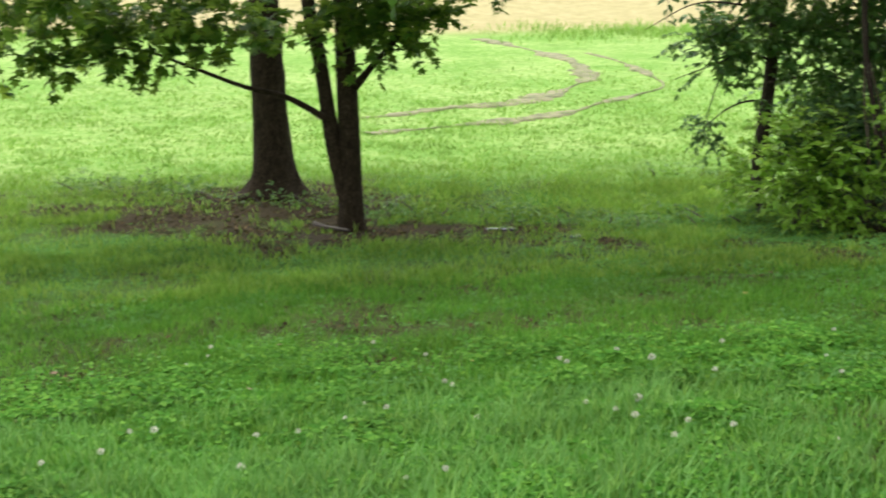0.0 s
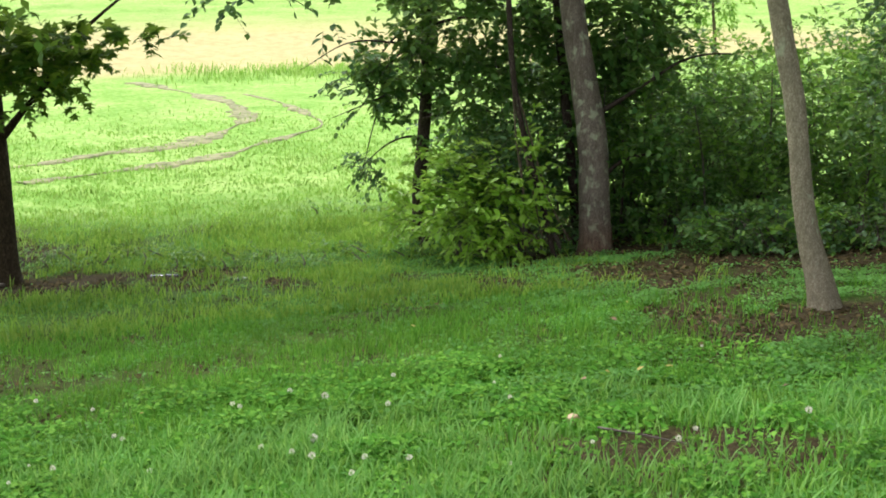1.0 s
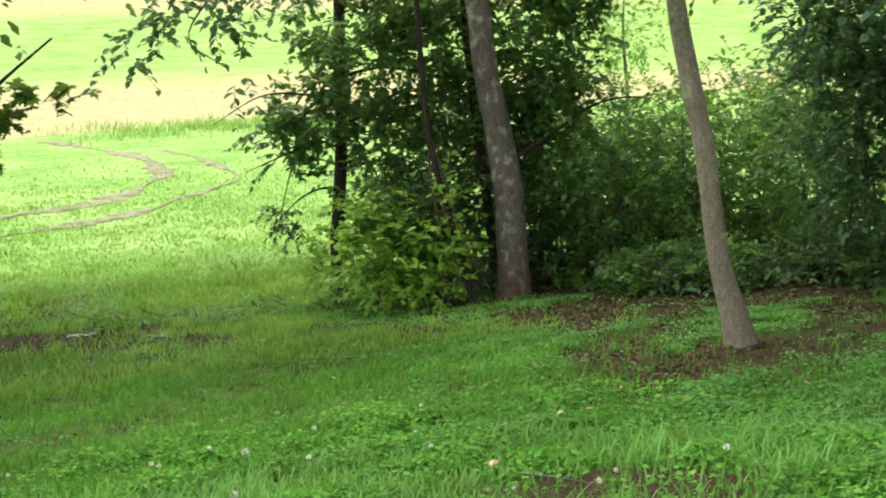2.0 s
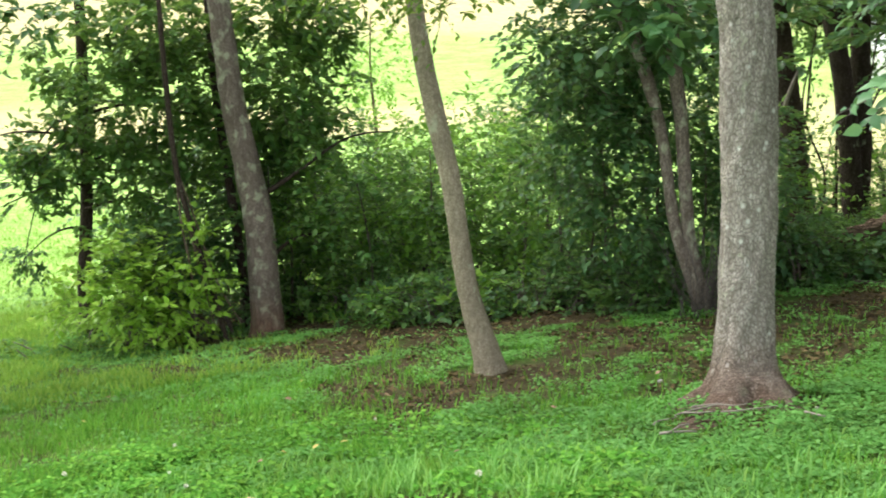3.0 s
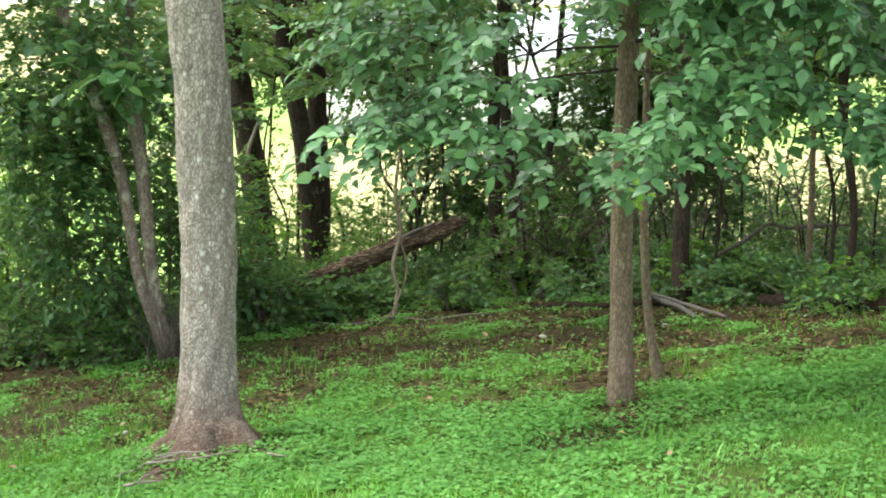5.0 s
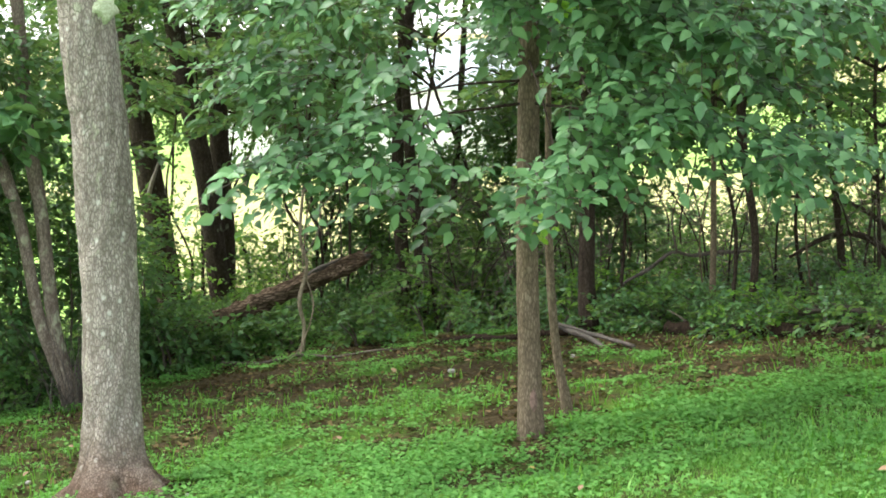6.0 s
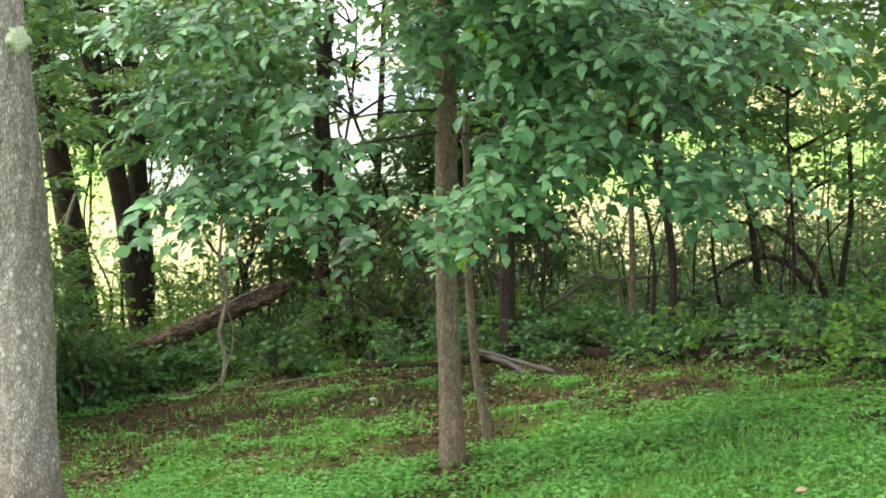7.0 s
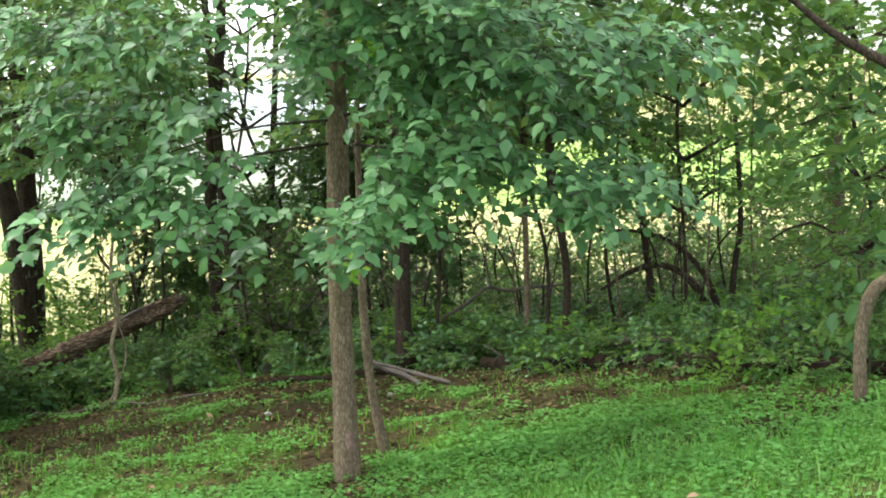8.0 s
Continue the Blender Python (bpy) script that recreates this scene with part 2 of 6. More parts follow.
M_GREYWOOD = plain_mat("grey_dead_wood", (0.03, 0.024, 0.018), (0.115, 0.095, 0.075), 45)
M_PALEWOOD = plain_mat("weathered_wood", (0.13, 0.105, 0.08), (0.25, 0.215, 0.17), 30)

# ---------- mesh helpers ----------
RNG = np.random.default_rng(7)


def unit(v):
    return v / (np.linalg.norm(v, axis=-1, keepdims=True) + 1e-9)


def lattice(ix, iy, seed):
    h = np.sin(ix * 127.1 + iy * 311.7 + seed * 74.7) * 43758.5453
    return h - np.floor(h)


def value_noise(x, y, scale, seed=0):
    x, y = np.asarray(x) / scale, np.asarray(y) / scale
    ix, iy = np.floor(x), np.floor(y)
    fx, fy = x - ix, y - iy
    fx, fy = fx * fx * (3 - 2 * fx), fy * fy * (3 - 2 * fy)
    a, b = lattice(ix, iy, seed), lattice(ix + 1, iy, seed)
    c, d = lattice(ix, iy + 1, seed), lattice(ix + 1, iy + 1, seed)
    return (a * (1 - fx) + b * fx) * (1 - fy) + (c * (1 - fx) + d * fx) * fy


def smooth(a, b, x):
    t = np.clip((x - a) / (b - a), 0, 1)
    return t * t * (3 - 2 * t)


def ground_z(x, y):
    """The lay of the land: a lawn falling to a damp hollow, a flat meadow, a far rise."""
    x, y = np.asarray(x, float), np.asarray(y, float)
    r = np.hypot(x, y)
    xs = 7.5 - np.log1p(np.exp(np.clip(1.2 * (7.5 - x), -40, 40))) / 1.2
    xs = np.maximum(xs, -20)
    slope = np.clip(-0.125 * y + 0.07 * xs - 0.07, -12, 1.2)
    z = np.log(np.exp(3.5 * slope) + np.exp(3.5 * -1.9)) / 3.5
    z = z + 9.5 * smooth(44, 175, r) * smooth(-20, 20, y)
    near = 1 - smooth(20, 40, r)
    z = z + near * (0.05 * (value_noise(x, y, 1.1, 3) - 0.5) + 0.02 * (value_noise(x, y, 0.3, 4) - 0.5))
    return z


def gz(x, y):
    return float(ground_z(np.array([x]), np.array([y]))[0])


def mesh_of(name, verts, quads, mat, tris=None, smooth_faces=False):
    me = bpy.data.meshes.new(name)
    verts = np.asarray(verts, np.float32)
    quads = np.asarray(quads, np.int32).reshape(-1, 4)
    nq, ntri = len(quads), 0 if tris is None else len(tris)
    loops = quads.ravel() if not ntri else np.concatenate([quads.ravel(), np.asarray(tris, np.int32).ravel()])
    starts = np.concatenate([np.arange(nq) * 4, nq * 4 + np.arange(ntri) * 3]).astype(np.int32)
    totals = np.concatenate([np.full(nq, 4), np.full(ntri, 3)]).astype(np.int32)
    me.vertices.add(len(verts))
    me.vertices.foreach_set("co", verts.ravel())
    me.loops.add(len(loops))
    me.loops.foreach_set("vertex_index", loops.astype(np.int32))
    me.polygons.add(nq + ntri)
    me.polygons.foreach_set("loop_start", starts)
    me.polygons.foreach_set("loop_total", totals)
    if smooth_faces:
        me.polygons.foreach_set("use_smooth", np.ones(nq + ntri, bool))
    me.materials.append(mat)
    me.update(calc_edges=True)
    return me


def thing(name, label, category, at=(0, 0, 0), group="", kind=""):
    ob = new(name)
    ob.location = at
    ob.empty_display_size = 0.1
    return tagged(ob, label, category, group, kind)


def part(name, geo, mat, parent, label="", smooth_faces=False, kind=""):
    """One mesh under a thing; geo is (verts in the world, quads)."""
    base = np.array(parent.location)
    if parent.parent:
        base = base + np.array(parent.parent.location)
    ob = new(name, mesh_of(name, np.asarray(geo[0]) - base, geo[1], mat, geo[2] if len(geo) > 2 else None, smooth_faces))
    ob.parent = parent
    return tagged(ob, label, kind=kind)


def curve_through(pts, step):
    """Points and radii along a smooth line through pts of (x, y, z, radius)."""
    p = np.array(pts, float)
    ext = np.vstack([2 * p[0] - p[1], p, 2 * p[-1] - p[-2]])
    out = []
    for i in range(1, len(ext) - 2):
        a, b, c, d = ext[i - 1], ext[i], ext[i + 1], ext[i + 2]
        n = max(2, int(np.linalg.norm(c[:3] - b[:3]) / step))
        t = np.linspace(0, 1, n, endpoint=False)[:, None]
        out.append(0.5 * (2 * b + (c - a) * t + (2 * a - 5 * b + 4 * c - d) * t**2 + (3 * b - a - 3 * c + d) * t**3))
    out.append(p[-1:])
    q = np.vstack(out)
    q[:, 3] = np.maximum(q[:, 3], 0.002)
    return q


def tube(pts, step=0.1, sides=14, rough=0.05, flare=0.0, seed=0, lobes=5, spread=0.17):
    """A tapered, uneven stem through pts of (x, y, z, radius), closed at both ends; flare spreads its foot into roots."""
    q = curve_through(pts, step)
    n = len(q)
    along = unit(np.gradient(q[:, :3], axis=0))
    ref = np.array([1.0, 0.0, 0.0])
    if abs(along[0] @ ref) > 0.8:
        ref = np.array([0.0, 1.0, 0.0])
    u = unit(np.cross(along, ref))
    v = np.cross(along, u)
    a = np.linspace(0, 2 * np.pi, sides, endpoint=False)
    height = np.concatenate([[0], np.cumsum(np.linalg.norm(np.diff(q[:, :3], axis=0), axis=1))])
    A, Hh = np.meshgrid(a, height)
    rad = q[:, 3][:, None] * (1 + rough * (2 * value_noise(np.cos(A) * 1.7 + 3 + seed * 5, np.sin(A) * 1.7 + Hh * 2.5, 0.5, seed) - 1))
    rad = rad * (1 + 0.5 * rough * (2 * value_noise(np.cos(A) * 4 + 9, np.sin(A) * 4 + Hh * 6, 0.5, seed + 5) - 1))
    if flare:
        foot = np.exp(-Hh / spread)
        rad = rad * (1 + flare * foot * (0.35 + 0.65 * np.abs(np.sin(A * lobes / 2 + seed)) ** 1.5))
    co = q[:, None, :3] + rad[..., None] * (np.cos(A)[..., None] * u[:, None] + np.sin(A)[..., None] * v[:, None])
    verts = np.vstack([co.reshape(-1, 3), q[:1, :3], q[-1:, :3]])
    i, j = np.meshgrid(np.arange(n - 1), np.arange(sides), indexing="ij")
    k = (j + 1) % sides
    quads = np.stack([i * sides + j, i * sides + k, (i + 1) * sides + k, (i + 1) * sides + j], -1).reshape(-1, 4)
    jj = np.arange(sides)
    kk = (jj + 1) % sides
    tris = np.vstack([np.stack([np.full(sides, n * sides), kk, jj], 1), np.stack([np.full(sides, n * sides + 1), (n - 1) * sides + jj, (n - 1) * sides + kk], 1)])
    return verts, quads, tris


def join_geo(parts):
    vs, qs, ts, k = [], [], [], 0
    for g in parts:
        vs.append(g[0])
        qs.append(np.asarray(g[1]).reshape(-1, 4) + k)
        if len(g) > 2 and g[2] is not None:
            ts.append(np.asarray(g[2]) + k)
        k += len(g[0])
    return np.vstack(vs), np.vstack(qs), (np.vstack(ts) if ts else None)


def leaves_geo(P, A, N, S, width=0.6, fine=True):
    """Leaves at P along A, facing N, of length S; fine may be "lobed" for maple leaves, "ovate" for broad pointed ones."""
    A = unit(A)
    side = unit(np.cross(A, N))
    up = np.cross(side, A)
    S = S[:, None]
    w = width * S
    if fine == "lobed":
        half = [(0.02, 0.5, -0.05), (0.34, 0.27, 0.03), (0.66, 0.52, -0.06), (0.62, 0.18, 0.03)]
        rows = [P + A * S * 0.33, P, P + A * S - up * S * 0.12]
        for g in (1, -1):
            rows += [P + A * S * a + side * w * b * g + up * S * c for a, b, c in half]
        quads = np.array([[0, 1, 3, 4], [0, 4, 5, 6], [0, 6, 2, 10], [0, 10, 9, 8], [0, 8, 7, 1]])
    elif fine == "ovate":
        rows = [P, P + A * S * 0.42 - up * S * 0.01, P + A * S * 0.74 - up * S * 0.05, P + A * S - up * S * 0.17]
        for g in (1, -1):
            rows += [P + A * S * a + side * w * b * g + up * S * c for a, b, c in ((0.1, 0.24, 0.05), (0.38, 0.5, 0.08), (0.7, 0.32, 0.02))]
        quads = np.array([[0, 4, 5, 1], [0, 1, 8, 7], [1, 5, 6, 2], [1, 2, 9, 8], [2, 6, 3, 9]])
    elif fine:
        rows = [P, P + A * S * 0.32 + side * w * 0.46 + up * S * 0.07, P + A * S * 0.66 + side * w * 0.40 + up * S * 0.05,
                P + A * S - up * S * 0.12, P + A * S * 0.66 - side * w * 0.40 + up * S * 0.05, P + A * S * 0.32 - side * w * 0.46 + up * S * 0.07]
        quads = np.array([[0, 1, 2, 3], [0, 3, 4, 5]])
    else:
        rows = [P, P + A * S * 0.45 + side * w * 0.5 + up * S * 0.06, P + A * S - up * S * 0.08, P + A * S * 0.45 - side * w * 0.5 + up * S * 0.06]
        quads = np.array([[0, 1, 2, 3]])
    n, m = len(P), len(rows)
    verts = np.stack(rows, 1).reshape(-1, 3)
    return verts, (np.arange(n)[:, None, None] * m + quads).reshape(-1, 4)


def sticks_geo(P, Q, r0, r1):
    """Thin three-sided twigs from P to Q."""
    d = unit(Q - P)
    u = unit(np.cross(d, np.array([0.31, 0.52, 0.8])))
    v = np.cross(d, u)
    rows = []
    for end, r in ((P, r0), (Q, r1)):
        r = np.broadcast_to(np.asarray(r, float), (len(P),))[:, None]
        for k in range(3):
            a = 2 * np.pi * k / 3
            rows.append(end + r * (np.cos(a) * u + np.sin(a) * v))
    verts = np.stack(rows, 1).reshape(-1, 3)
    q = np.array([[0, 1, 4, 3], [1, 2, 5, 4], [2, 0, 3, 5]])
    return verts, (np.arange(len(P))[:, None, None] * 6 + q).reshape(-1, 4)


def sprays(C, D, count, length, size, width=0.6, droop=0.3, fine=True, jitter=0.35):
    """Leafy twigs from C along D: leaves and twigs."""
    n = len(C)
    D = unit(D)
    L = length * RNG.uniform(0.6, 1.3, n)
    t = np.tile((np.arange(count) + 0.7) / count, (n, 1)) + RNG.uniform(-0.06, 0.06, (n, count))
    sag = -droop * (t**2)[..., None] * np.array([0, 0, 1.0]) * L[:, None, None]
    P = C[:, None] + D[:, None] * (t * L[:, None])[..., None] + sag
    flat = unit(np.cross(D, np.array([0, 0, 1.0])) + RNG.normal(0, 0.15, (n, 3)))
    sgn = np.where(np.arange(count) % 2 == 0, 1.0, -1.0)
    A = D[:, None] * 0.6 + flat[:, None] * sgn[None, :, None] * 0.85 + RNG.normal(0, jitter, (n, count, 3)) + np.array([0, 0, -droop])
    N = np.array([0, 0, 1.0]) + RNG.normal(0, jitter, (n, count, 3)) - 0.25 * D[:, None]
    S = size * RNG.uniform(0.6, 1.2, (n, count)) * (1.05 - 0.25 * t)
    keep = RNG.uniform(size=(n, count)) > 0.08
    leaf = leaves_geo(P[keep], A[keep], N[keep], S[keep], width, fine)
    twig = sticks_geo(C, C + D * L[:, None] * 0.95 + np.array([0, 0, -1.0]) * (droop * L * 0.9)[:, None], 0.0035, 0.001)
    return leaf, twig


def in_blobs(blobs, n, shell=0.0, ragged=True):
    """n points in a cloud of ellipsoids (x, y, z, rx, ry, rz), with ragged gaps; also the way outwards."""
    b = np.array(blobs, float)
    vol = b[:, 3] * b[:, 4] * b[:, 5]
    pts, out = [], []
    got = 0
    while got < n:
        k = RNG.choice(len(b), n * 2, p=vol / vol.sum())
        d = unit(RNG.normal(size=(n * 2, 3)))
        rr = np.maximum(RNG.uniform(size=(n * 2, 1)) ** (1 / 3), shell) * (0.85 + 0.3 * RNG.uniform(size=(n * 2, 1)))
        p = b[k, :3] + d * rr * b[k, 3:]
        clump = value_noise(p[:, 0] + p[:, 2] * 0.7, p[:, 1] - p[:, 2] * 1.1, 0.42, 11)
        ok = clump > RNG.uniform(0.24, 0.6, n * 2) - (0.0 if ragged and len(pts) < 12 else 1.0)
        pts.append(p[ok])
        out.append(d[ok])
        got += ok.sum()
    return np.vstack(pts)[:n], np.vstack(out)[:n]


def foliage(parent, blobs, n, count, length, size, mat, width=0.6, droop=0.3, fine=True, outward=0.7, name="crown", twigs=True, low=None, shell=0.0):
    C, out = in_blobs(blobs, n, shell)
    if low is not None:
        C[:, 2] = np.maximum(C[:, 2], ground_z(C[:, 0], C[:, 1]) + low)
    D = out * outward + RNG.normal(0, 0.5, (n, 3)) + np.array([0, 0, 0.15])
    leaf, twig = sprays(C, D, count, length, size, width, droop, fine)
    part(name, leaf, mat, parent, kind="stuff")
    if twigs:
        part("twig_growth", twig, M_TWIG, parent, kind="stuff")


def grow(pts, top, lean=(0, 0), taper=0.45):
    """The trunk's line carried on up to the height top."""
    p = [tuple(q) for q in pts]
    x, y, z, r = p[-1]
    px, py, pz, _ = p[-2]
    dx, dy = (x - px) / (z - pz), (y - py) / (z - pz)
    n = 4
    for k in range(1, n + 1):
        h = (top - z) * k / n
        p.append((x + dx * h * 0.5 + lean[0] * k / n, y + dy * h * 0.5 + lean[1] * k / n, z + h, r * (1 - (1 - taper) * k / n)))
    return p


def canopy(parent, x, y, z0, z1, radius, n=260, size=0.17, mat=None):
    """The high crown, over the lawn: boughs and sprays of leaves."""
    zc, hz = (z0 + z1) / 2, (z1 - z0) / 2
    blobs = [(x, y, zc, radius * 0.7, radius * 0.7, hz)]
    for k in range(7):
        a = k * 0.9 + x
        blobs.append((x + math.cos(a) * radius * 0.6, y + math.sin(a) * radius * 0.6, zc + (k % 3 - 1) * hz * 0.45, radius * 0.5, radius * 0.5, hz * 0.5))
    for k in range(9):
        a = k * 2.4 + y
        h = z0 + (z1 - z0) * (0.1 + 0.08 * k)
        tip = (x + math.cos(a) * radius * 0.85, y + math.sin(a) * radius * 0.85, h + 0.9, 0.012)
        part("bough", tube([(x, y, h, 0.05), ((x + tip[0]) / 2, (y + tip[1]) / 2, h + 0.6, 0.03), tip], 0.4, 6), M_BARK_DARK, parent)
    foliage(parent, blobs, n, 11, 0.7, size, mat or M_MAPLE, fine=False, twigs=False)


def tree(name, label, pts, bark, flare=0.0, sides=18, step=0.07, top=None, rough=0.05, seed=0, sink=0.06, lean=(0, 0), group="", spread=0.17):
    """A tree from the foot up; returns the thing and the trunk's whole line."""
    x, y, z, r = pts[0]
    z0 = gz(x, y)
    pts = [(x, y, min(z, z0) - sink, r)] + list(pts[1:])
    if top:
        pts = grow(pts, top, lean)
    t = thing(name, label, "tree", (x, y, z0), group)
    part("trunk", tube(pts, step, sides, rough, flare, seed, spread=spread), bark, t, smooth_faces=True)
    return t, pts


# ---------- ground ----------
BARE = [(2.3, 5.85, 0.6, 1.5), (2.6, 5.6, 0.4, 1.1), (2.0, 6.5, 0.3, 0.7), (1.3, 5.9, 0.3, 0.5), (-2.3, 8.4, 0.6, 0.7), (-0.4, 8.6, 0.5, 0.45), (-0.9, 14.7, 1.3, 1.15), (-2.0, 16.9, 1.4, 1.15), (-3.2, 16.6, 1.5, 0.85), (4.75, 8.8, 0.6, 1.0), (5.3, 8.6, 0.9, 0.75), (4.0, 9.4, 0.8, 0.55), (4.85, 6.15, 0.5, 1.0), (4.45, 6.3, 0.4, 0.8), (6.9, 9.3, 0.9, 0.9), (6.0, 8.4, 0.8, 0.75), (5.6, 7.3, 0.6, 0.6),
        (7.9, 7.3, 0.9, 0.9), (8.1, 6.4, 0.7, 0.85), (7.0, 7.6, 0.7, 0.8), (8.9, 9.3, 1.2, 1.0), (9.2, 8.4, 1.3, 1.0), (9.6, 7.4, 1.1, 1.0), (8.4, 8.0, 1.0, 0.85), (9.6, 6.4, 0.9, 1.0), (9.7, 5.4, 0.7, 0.95), (9.25, 4.4, 0.6, 0.95), (8.6, 3.4, 0.5, 0.9), (8.1, 2.5, 0.4, 0.9), (7.6, 8.2, 0.9, 0.85), (7.2, 6.9, 0.7, 0.6), (6.3, 4.55, 0.3, 0.95), (6.8, 5.1, 0.5, 0.75), (7.4, 5.3, 0.6, 0.9), (8.0, 5.2, 0.8, 1.0), (9.2, 4.9, 0.7, 0.9), (8.9, 3.9, 0.6, 0.9), (8.3, 3.1, 0.5, 0.8), (7.6, 4.3, 0.4, 0.5), (0.8, 14.6, 1.0, 0.6), (1.6, 13.6, 1.0, 0.5), (4.4, 12.6, 0.9, 0.7)]


def bare(x, y):
    """How bare the soil is, from 0 to 1."""
    v = 0.0 * x
    for bx, by, br, s in BARE:
        d = np.hypot(x - bx, y - by) / br
        v = np.maximum(v, s * np.exp(-d**2 * 0.9))
    woods = smooth(10.5, 12.5, np.hypot(x, y)) * smooth(4.0, 5.5, x) * (1 - smooth(17, 20, np.hypot(x, y)))
    v = np.maximum(v, 0.55 * woods)
    shade = smooth(7.4, 9.0, np.hypot(x, y)) * smooth(2.2, 4.2, x) * (1 - smooth(15, 18, np.hypot(x, y)))
    v = np.maximum(v, 0.6 * shade)
    v = np.maximum(v, 0.34 * smooth(4.0, 5.0, x) * (1 - smooth(10, 11, np.hypot(x, y))))
    v = np.maximum(v, 0.5 * smooth(8.0, 9.6, np.hypot(x, y)) * (1 - smooth(13, 14, y)) * (0.62 + 0.38 * smooth(2.0, 4.0, x)))
    v = np.maximum(v, 0.9 * (value_noise(x, y, 1.3, 17) - 0.3) * smooth(14.6, 15.4, y) * (1 - smooth(17.4, 18.4, y)) * (1 - smooth(1, 3, x)))
    v = v + 1.1 * (value_noise(x, y, 0.55, 1) - 0.52) * (v + 0.2) + 0.8 * (value_noise(x, y, 0.15, 2) - 0.5) * (v + 0.12)
    return np.clip(v, 0, 1)


def build_ground():
    rings = np.concatenate([[0.3, 1, 2, 3, 4], np.geomspace(4.6, 45, 190), np.geomspace(46, 1800, 50)])
    az = np.radians(np.concatenate([np.linspace(-25, 80, 380), np.linspace(83, 332, 60)]))
    Rr, Az = np.meshgrid(rings, az, indexing="ij")
    x, y = Rr * np.sin(Az), Rr * np.cos(Az)
    z = ground_z(x, y)
    n, m = Rr.shape
    i, j = np.meshgrid(np.arange(n - 1), np.arange(m), indexing="ij")
    k = (j + 1) % m
    quads = np.stack([i * m + j, (i + 1) * m + j, (i + 1) * m + k, i * m + k], -1).reshape(-1, 4)[:, ::-1]
    centre = len(Rr.ravel())
    verts = np.vstack([np.stack([x, y, z], -1).reshape(-1, 3), [[0, 0, gz(0, 0)]]])
    jj = np.arange(m)
    tris = np.stack([np.full(m, centre), (jj + 1) % m, jj], 1)
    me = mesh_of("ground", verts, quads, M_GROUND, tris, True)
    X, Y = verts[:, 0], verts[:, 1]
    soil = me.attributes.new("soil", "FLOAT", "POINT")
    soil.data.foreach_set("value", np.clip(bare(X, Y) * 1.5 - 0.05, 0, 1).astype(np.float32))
    # meadow mask; also sets where the brighter open-light colour begins
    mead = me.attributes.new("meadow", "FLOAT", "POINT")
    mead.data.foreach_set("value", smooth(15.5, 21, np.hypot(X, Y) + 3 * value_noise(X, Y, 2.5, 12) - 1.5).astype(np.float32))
    edge = Y + 2.5 * (value_noise(X, Y, 6, 8) - 0.5) - 0.1 * X
    dist = np.hypot(X, Y)
    east = smooth(0.6, 0.72, np.arctan2(X, np.maximum(Y, 0.01))) * (Y > 0)
    h = np.maximum(smooth(38.5, 41, edge), 0.85 * east * smooth(19, 23, dist + 4 * value_noise(X, Y, 5, 13)))
    h = h * (1 - 0.95 * smooth(58, 64, dist + 10 * value_noise(X, Y, 14, 9)) * (1 - smooth(84, 92, dist)))
    hay = me.attributes.new("hay", "FLOAT", "POINT")
    hay.data.foreach_set("value", np.clip(h, 0, 1).astype(np.float32))
    g = new("ground", me)
    return tagged(g, "sloping green lawn running down to a mown meadow and pale hayfield", "ground", kind="structure")


ground = build_ground()


def blades(n, r0, r1, a0, a1, height, width, seed, dense):
    rng = np.random.default_rng(seed)
    r = np.sqrt(rng.uniform(r0**2, r1**2, n))
    a = np.radians(rng.uniform(a0, a1, n))
    x, y = r * np.sin(a), r * np.cos(a)
    tuft = 0.55 * value_noise(x, y, 0.2, seed) + 0.45 * value_noise(x, y, 0.75, seed + 1)
    tuft = np.clip(0.5 + 1.5 * (tuft - 0.5), 0, 1)
    ok = rng.uniform(size=n) < dense(x, y) * (0.22 + 1.1 * tuft)
    x, y, tuft = x[ok], y[ok], tuft[ok]
    n = len(x)
    z = ground_z(x, y) - 0.005
    P = np.stack([x, y, z], 1)
    th = rng.uniform(0, 2 * np.pi, n)
    lean = np.stack([np.cos(th), np.sin(th), 0 * th], 1)
    wide = np.stack([-np.sin(th), np.cos(th), 0 * th], 1) * (width * rng.uniform(0.6, 1.3, n))[:, None]
    h = (height * rng.uniform(0.45, 1.25, n) * (0.6 + 0.8 * tuft))[:, None]
    out = lean * h * rng.uniform(0.15, 0.9, (n, 1))
    up = np.array([0, 0, 1.0])
    rows = [P - wide, P + wide, P + up * h * 0.6 + out * 0.4 + wide * 0.8, P + up * h * 0.6 + out * 0.4 - wide * 0.8, P + up * h * 0.95 + out + wide * 0.15, P + up * h * 0.95 + out - wide * 0.15]
    verts = np.stack(rows, 1).reshape(-1, 3)
    q = np.array([[0, 1, 2, 3], [3, 2, 4, 5]])
    return verts, (np.arange(n)[:, None, None] * 6 + q).reshape(-1, 4)


def stuff(name, geo, mat, label, category):
    ob = new(name, mesh_of(name, geo[0], geo[1], mat))
    return tagged(ob, label, category, kind="stuff")


def lawn_dense(x, y):
    return (1 - 0.92 * bare(x, y)) * (1 - 0.86 * smooth(3.0, 5.2, x) * (1 - smooth(13, 14, y)))


